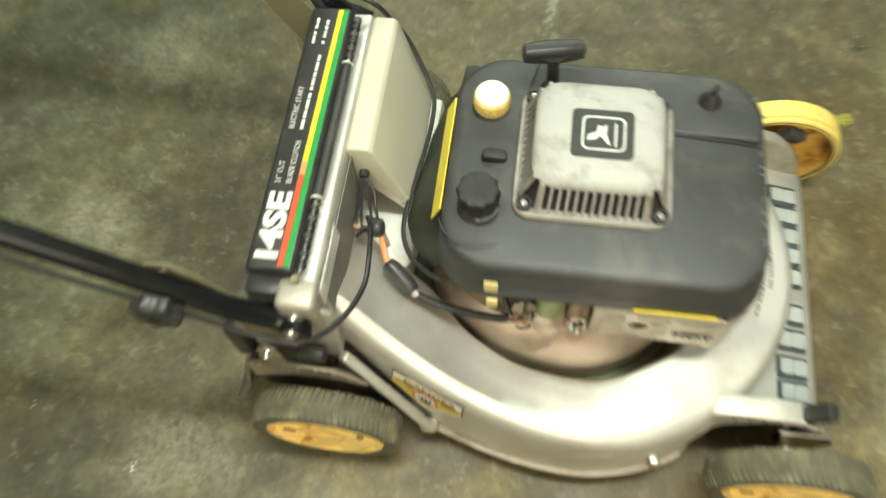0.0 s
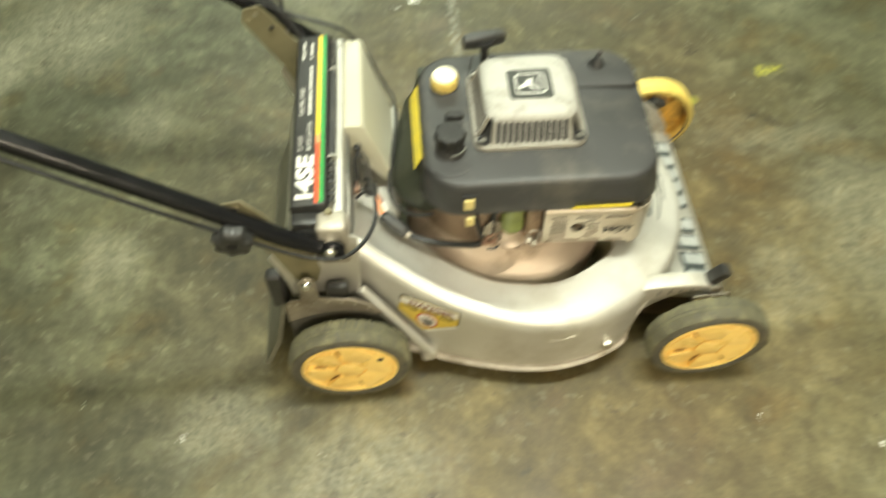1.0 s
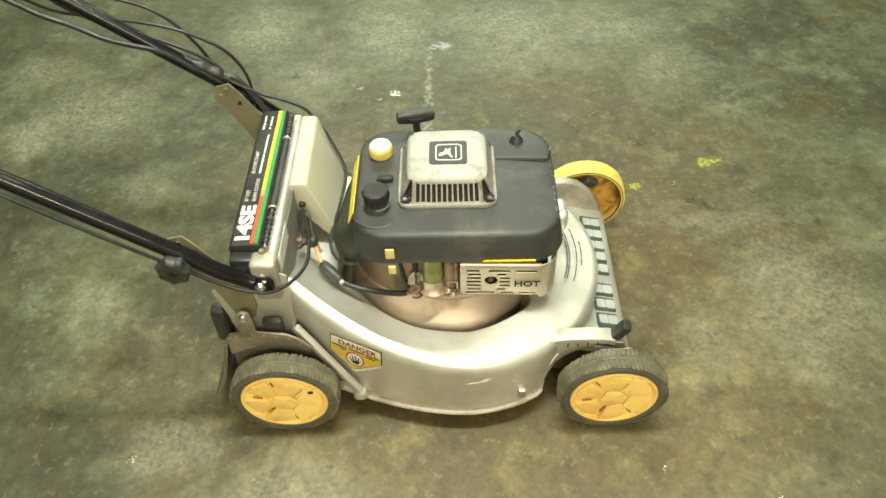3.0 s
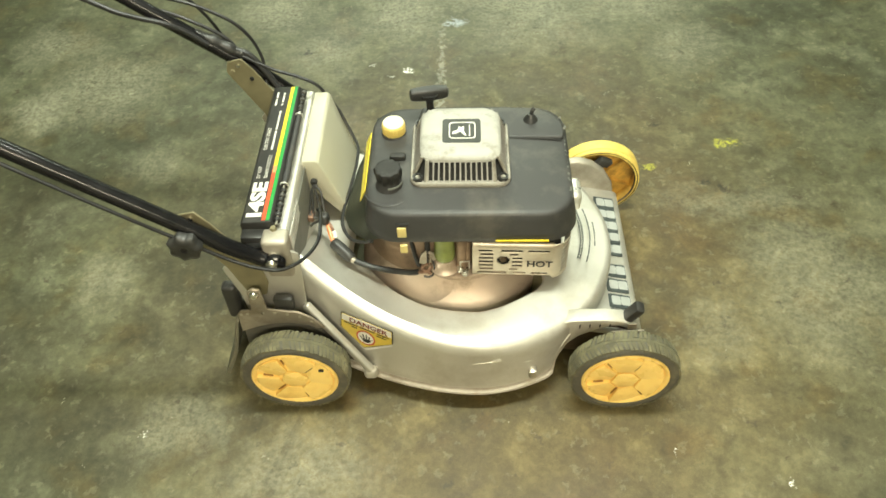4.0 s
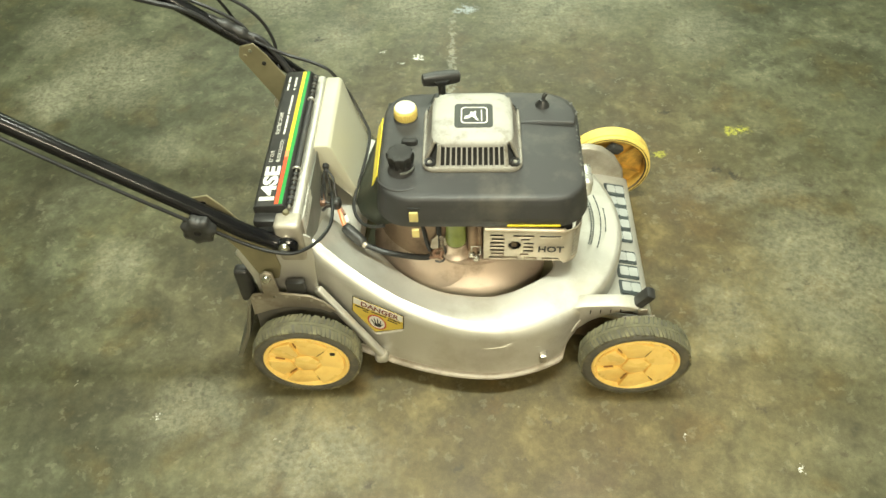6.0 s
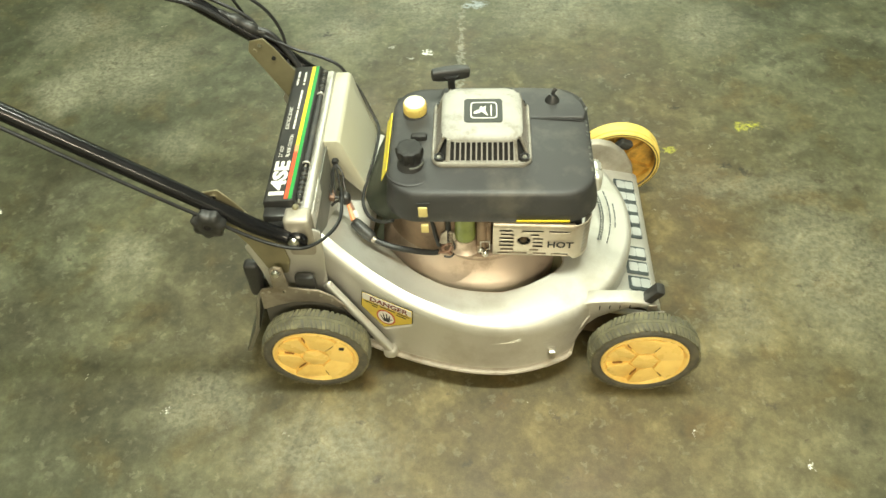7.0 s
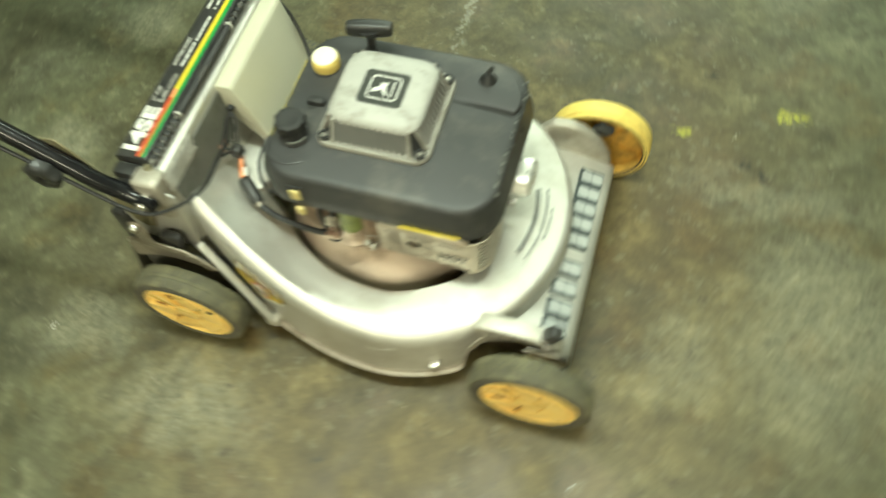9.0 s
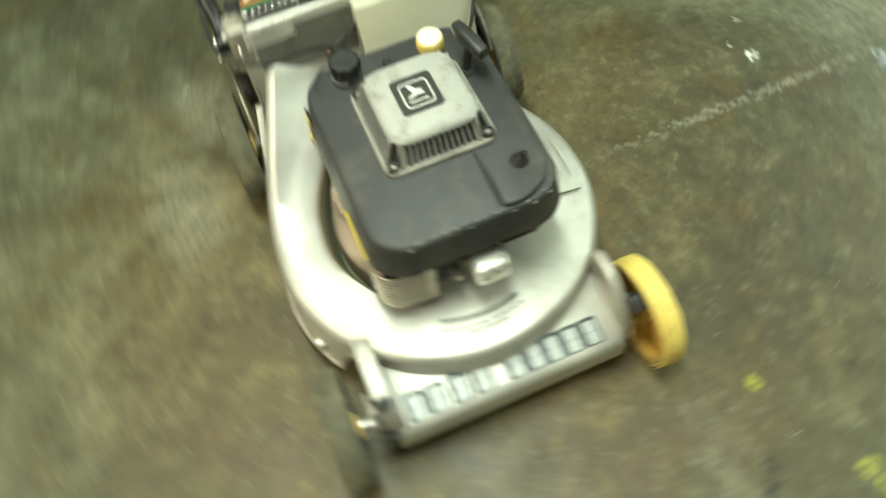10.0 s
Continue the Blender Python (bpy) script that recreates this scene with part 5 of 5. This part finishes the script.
def starter_handle():
    a, b = Vector((0.2045, 0.367, 0.4190)), Vector((0.2640, 0.381, 0.4160))
    mid = (a + b) / 2
    d = (b - a).normalized()
    rings = []
    side = Vector((-d.y, d.x, 0)).normalized()
    up = d.cross(side)
    for k, hh, tt in ((-1.10, 0.0070, 0.005), (-1.04, 0.0110, 0.0078), (-0.75, 0.0130, 0.0090), (-0.3, 0.0140, 0.0098), (0.3, 0.0140, 0.0098), (0.75, 0.0130, 0.0090), (1.04, 0.0110, 0.0078), (1.10, 0.0070, 0.005)):
        o = mid + (b - a) / 2 * k
        rings.append([o + side * (tt * u) + up * (0.84 * hh * v) for u, v in rrect(-1, 1, -1, 1, 0.55, 4)])
    bm = loft(rings)
    tube([mid, mid + Vector((0.001, -0.003, -0.020)), mid + Vector((0.004, -0.010, -0.060))], lambda s: max(0.0066, 0.0175 - 0.026 * s), 10, True, 6, bm)
    ob = part("starter_handle", bm, BLACK, mower, "black T-shaped pull starter handle")
    part("rope_guide", lathe([(0, 0.350), (0.015, 0.350), (0.013, 0.366), (0.009, 0.370), (0, 0.370)], (0.238, 0.366, 0), "z", 20), SHROUD, ob)
    return ob


starter_handle()


def rear_tank():
    """The dark moulding between the battery box and the engine shroud."""
    rings = []
    for y, x0 in ((0.180, 0.122), (0.190, 0.108), (0.206, 0.094), (0.235, 0.083), (0.29, 0.088), (0.36, 0.097), (0.415, 0.110)):
        rings.append([(0.150, y, 0.258), (x0 + 0.004, y, 0.252), (x0 - 0.001, y, 0.256), (x0 + 0.004, y, 0.266), (x0 + 0.016, y, 0.282), (0.5 * (x0 + 0.150), y, 0.306), (0.134, y, 0.3305), (0.150, y, 0.332)])
    ob = part("rear_moulding", loft(rings), TANK, mower, "dark grey-green moulding behind the engine", smooth=60)
    return ob


rear_tank()

# -- wiring --
part("edge_cable", tube([(0.036, 0.460, 0.350), (0.056, 0.456, 0.318), (0.080, 0.436, 0.272), (0.0915, 0.410, 0.262), (0.0925, 0.36, 0.262), (0.086, 0.300, 0.260), (0.079, 0.250, 0.256), (0.080, 0.218, 0.252), (0.094, 0.190, 0.250), (0.118, 0.168, 0.262), (0.140, 0.150, 0.285)], 0.0030, 8), BLACK, mower, "black cable round the moulding")
part("orange_wire", tube([(0.052, 0.216, 0.270), (0.0555, 0.2105, 0.264), (0.060, 0.198, 0.257), (0.066, 0.182, 0.250)], 0.0045, 8), ORANGE, mower, "orange wire with a white sleeve")
part("white_sleeve", tube([(0.0675, 0.1950, 0.2610), (0.0722, 0.1850, 0.2550)], 0.0038, 8, False), WHITE, mower)
part("red_wire", tube([(0.058, 0.211, 0.266), (0.0665, 0.197, 0.2615)], 0.0026, 8, False), COPPER, mower)
ca, cb = Vector((0.066, 0.182, 0.247)), Vector((0.101, 0.154, 0.234))
bm = tube([ca, ca + (cb - ca) * 0.12, ca + (cb - ca) * 0.5, ca + (cb - ca) * 0.9, cb], lambda s: 0.0080 + 0.0030 * math.sin(math.pi * min(1, s * 1.1)), 10, True, 4)
part("connector", bm, BLACK, mower, "black plug connector")
part("lead_ferrule", tube([cb - (cb - ca) * 0.02, cb + (cb - ca) * 0.14], 0.0058, 10, False), DULL, mower)
part("engine_lead", tube([(0.104, 0.152, 0.2335), (0.120, 0.147, 0.229), (0.141, 0.142, 0.225), (0.175, 0.140, 0.218), (0.2035, 0.140, 0.214), (0.2150, 0.142, 0.214)], 0.0052, 8), CABLE, mower, "black sheathed engine lead")
part("copper_end", tube([(0.214, 0.140, 0.215), (0.224, 0.138, 0.218), (0.234, 0.138, 0.224), (0.236, 0.140, 0.234), (0.228, 0.143, 0.232), (0.222, 0.141, 0.222), (0.236, 0.137, 0.215)], 0.0030, 8), COPPER, mower, "bare coppery wire end")
part("loop_wire", tube([(0.238, 0.143, 0.246), (0.2425, 0.140, 0.230), (0.2405, 0.134, 0.217), (0.233, 0.131, 0.213), (0.224, 0.132, 0.214)], 0.0018, 6), BLACK, mower)
for ex, ey, ez, mx in ((0.027, 0.214, 0.284, 0.0285), (0.033, 0.212, 0.280, 0.031), (0.046, 0.216, 0.280, 0.038), (0.052, 0.218, 0.278, 0.046)):
    part("box_wire", tube([(0.0335, 0.257, 0.317), (mx, 0.244, 0.306), (0.5 * (mx + ex), 0.230, 0.294), (ex, ey, ez)], 0.0019, 7), BLACK, mower, "thin black wires from the box")
bm = block(0.040, 0.060, 0.204, 0.224, 0.262, 0.284, 0.007, 3)
part("relay", bm, BLACK, mower, "black bundle of taped wires")
part("relay_clip", block(0.0235, 0.034, 0.205, 0.226, 0.272, 0.284, 0.003, 2), COPPER, mower, "dull coppery terminal")
for k, (za, zb) in enumerate(((0.284, 0.278), (0.272, 0.268))):
    part("terminal_wire", tube([(0.026, 0.214 - 0.010 * k, za - 0.008 * k), (0.036, 0.210, zb + 0.001), (0.048, 0.212, zb)], 0.0024, 8), BLACK, mower)

# -- handle --
part("bar_end", lathe([(0, 0.050), (0.014, 0.050), (0.0165, 0.0525), (0.0165, 0.060), (0, 0.060)], (0.002, 0, 0.341), "y", 24), PAINTBLACK, mower, "flattened black end of the handle bar")
part("near_handle_pivot", lathe([(0, 0.044), (0.005, 0.0445), (0.0085, 0.0475), (0.0095, 0.052), (0.0095, 0.080), (0, 0.080)], (-0.002, 0, 0.344), "y", 20), CHROME, mower, "chrome handle bolt")


def handle():
    for y, near in ((0.060, True), (2 * MID_Y - 0.060, False)):
        w = 0.004 if near else -0.004
        pts = [(0.004, y + w, 0.330), (-0.030, y + w, 0.349), (-0.062, y, 0.374), (-0.100, y, 0.405), (-0.22, y, 0.4980), (-0.40, y, 0.637), (-0.62, y, 0.805), (-0.80, y, 0.943)]
        bm = tube(pts, lambda s: 0.0125 if s > 0.08 else 0.0135, 14, True, 6)
        ob = part("handle_bar", bm, PAINTBLACK, mower, "glossy black tubular handle bar")
        inner = 0.0735 if near else 2 * MID_Y - 0.0835
        pl = [(-0.136, 0.410), (-0.130, 0.432), (-0.104, 0.438), (-0.086, 0.414), (-0.030, 0.318), (-0.024, 0.272), (-0.032, 0.242), (-0.050, 0.236), (-0.064, 0.250), (-0.084, 0.312)]
        br = part("handle_bracket", prism(pl, "y", inner - 0.0015, inner + 0.0015, 0.001, 1), OLIVE, mower, "olive zinc-plated handle bracket")
        for hx, hz in ((-0.112, 0.424), (-0.124, 0.412), (-0.092, 0.396)):
            part("bracket_bolt", lathe([(0, inner - 0.004), (0.004, inner - 0.004), (0.004, inner + 0.004), (0, inner + 0.004)], (hx, 0, hz), "y", 12), CHROME if hx == -0.112 else OLIVE if hx == -0.124 else DARK, br)
        if near:
            n = 42
            rings = []
            for yy, r, amp in ((0.050, 0.012, 0), (0.046, 0.0235, 0.002), (0.034, 0.0245, 0.0025), (0.030, 0.021, 0.002), (0.028, 0.012, 0), (0.030, 0.006, 0), (0.034, 0.005, 0)):
                rings.append([(-0.118 + (r + amp * math.cos(7 * 2 * math.pi * i / n)) * math.cos(2 * math.pi * i / n), yy, 0.400 + (r + amp * math.cos(7 * 2 * math.pi * i / n)) * math.sin(2 * math.pi * i / n)) for i in range(n)])
            part("handle_knob", loft(rings), BLACK, ob, "black lobed handle knob")
            part("bar_foot", block(-0.026, 0.014, 0.056, 0.0765, 0.322, 0.346, 0.009, 3), PAINTBLACK, ob)
    part("handle_grip", tube([(-0.80, 0.063, 0.938), (-0.835, 0.078, 0.965), (-0.845, 0.12, 0.972), (-0.845, 0.416, 0.972), (-0.835, 0.458, 0.965), (-0.80, 0.473, 0.938)], 0.0125, 14), PAINTBLACK, mower)


handle()


def cables():
    def cable(pts, r=0.003, mat=CABLE, label="thin black control cable"):
        part("control_cable", tube(pts, r, 8), mat, mower, label)
    # along the near bar, looping to the deck
    cable([(-0.62, 0.046, 0.800), (-0.36, 0.044, 0.592), (-0.20, 0.042, 0.468), (-0.11, 0.044, 0.398), (-0.06, 0.044, 0.362), (-0.02, 0.042, 0.345), (0.014, 0.047, 0.336), (0.042, 0.076, 0.328), (0.058, 0.118, 0.322), (0.058, 0.160, 0.326), (0.050, 0.198, 0.312), (0.042, 0.215, 0.294)], 0.003)
    # loose bundle by the far bar, looping down to the panel
    cable([(-0.62, 0.470, 0.800), (-0.50, 0.486, 0.690), (-0.405, 0.505, 0.600), (-0.322, 0.505, 0.588), (-0.277, 0.505, 0.579), (-0.233, 0.505, 0.563), (-0.201, 0.505, 0.540), (-0.178, 0.505, 0.514), (-0.157, 0.505, 0.480), (-0.141, 0.503, 0.445), (-0.127, 0.490, 0.430), (-0.10, 0.478, 0.425)], 0.0029)
    cable([(-0.62, 0.462, 0.775), (-0.426, 0.495, 0.587), (-0.332, 0.495, 0.554), (-0.285, 0.495, 0.546), (-0.229, 0.495, 0.536), (-0.184, 0.495, 0.523), (-0.148, 0.495, 0.506), (-0.114, 0.495, 0.483), (-0.090, 0.493, 0.453), (-0.076, 0.487, 0.417), (-0.073, 0.474, 0.390), (-0.069, 0.458, 0.374)], 0.0031)
    cable([(-0.62, 0.478, 0.795), (-0.42, 0.485, 0.628), (-0.353, 0.488, 0.569), (-0.288, 0.488, 0.534), (-0.243, 0.488, 0.518), (-0.199, 0.488, 0.499), (-0.155, 0.488, 0.474), (-0.129, 0.486, 0.455), (-0.115, 0.480, 0.438)], 0.0033)
    cable([(-0.62, 0.444, 0.745), (-0.459, 0.455, 0.627), (-0.394, 0.455, 0.583), (-0.346, 0.455, 0.560), (-0.298, 0.455, 0.533), (-0.259, 0.455, 0.520), (-0.225, 0.458, 0.508), (-0.195, 0.464, 0.488), (-0.16, 0.466, 0.458)], 0.0046)
    cable([(-0.115, 0.472, 0.434), (-0.074, 0.468, 0.413), (-0.045, 0.466, 0.400), (-0.010, 0.460, 0.392), (0.022, 0.455, 0.378), (0.038, 0.454, 0.355)], 0.0030)
    cable([(-0.120, 0.478, 0.440), (-0.096, 0.476, 0.430), (-0.076, 0.470, 0.408), (-0.058, 0.461, 0.385), (-0.045, 0.452, 0.366)], 0.0060, label="thick black cable sheath")
    tape = [(-0.225, 0.476, 0.496), (-0.182, 0.478, 0.474), (-0.151, 0.479, 0.456), (-0.119, 0.478, 0.436), (-0.098, 0.477, 0.428), (-0.082, 0.473, 0.414)]
    part("cable_tape", tube(tape, lambda s: 0.0055 + 0.0060 * math.sin(math.pi * min(1, 1.1 * s)) ** 2 + 0.0012 * math.sin(38 * s), 10), BLACK, mower, "wrinkled black tape round the cables")


cables()


def foot_lever():
    """Front height lever with its black grip."""
    m = Matrix.Translation((0.583, 0.080, 0.182)) @ Euler((radians(8), radians(24), 0)).to_matrix().to_4x4()
    ob = part("front_lever", block(-0.009, 0.009, -0.011, 0.011, -0.025, 0.018, 0.005, 2, m), BLACK, mower, "black front height lever grip")
    part("lever_arm", block(0.572, 0.588, 0.064, 0.068, 0.10, 0.165, 0.001, 1), DULL, ob)
    part("apron_end", block(0.566, 0.6115, 0.069, 0.0835, 0.052, 0.102, 0.004, 2), BLACK, mower, "black plastic end of the apron")
    part("arm_plate", prism([(0.545, 0.15), (0.60, 0.155), (0.612, 0.13), (0.600, 0.10), (0.565, 0.09)], "y", 0.058, 0.062, 0.001, 1), DULL, ob)
    part("far_lever_arm", prism([(0.556, 0.10), (0.562, 0.135), (0.580, 0.140), (0.590, 0.118), (0.584, 0.09)], "y", 0.470, 0.475, 0.001, 1), DULL, mower, "steel far wheel arm")
    part("far_grip", prism([(0.560, 0.150), (0.576, 0.168), (0.600, 0.158), (0.588, 0.146)], "y", 0.470, 0.488, 0.003, 2), BLACK, mower, "black grip of the far height lever")


foot_lever()
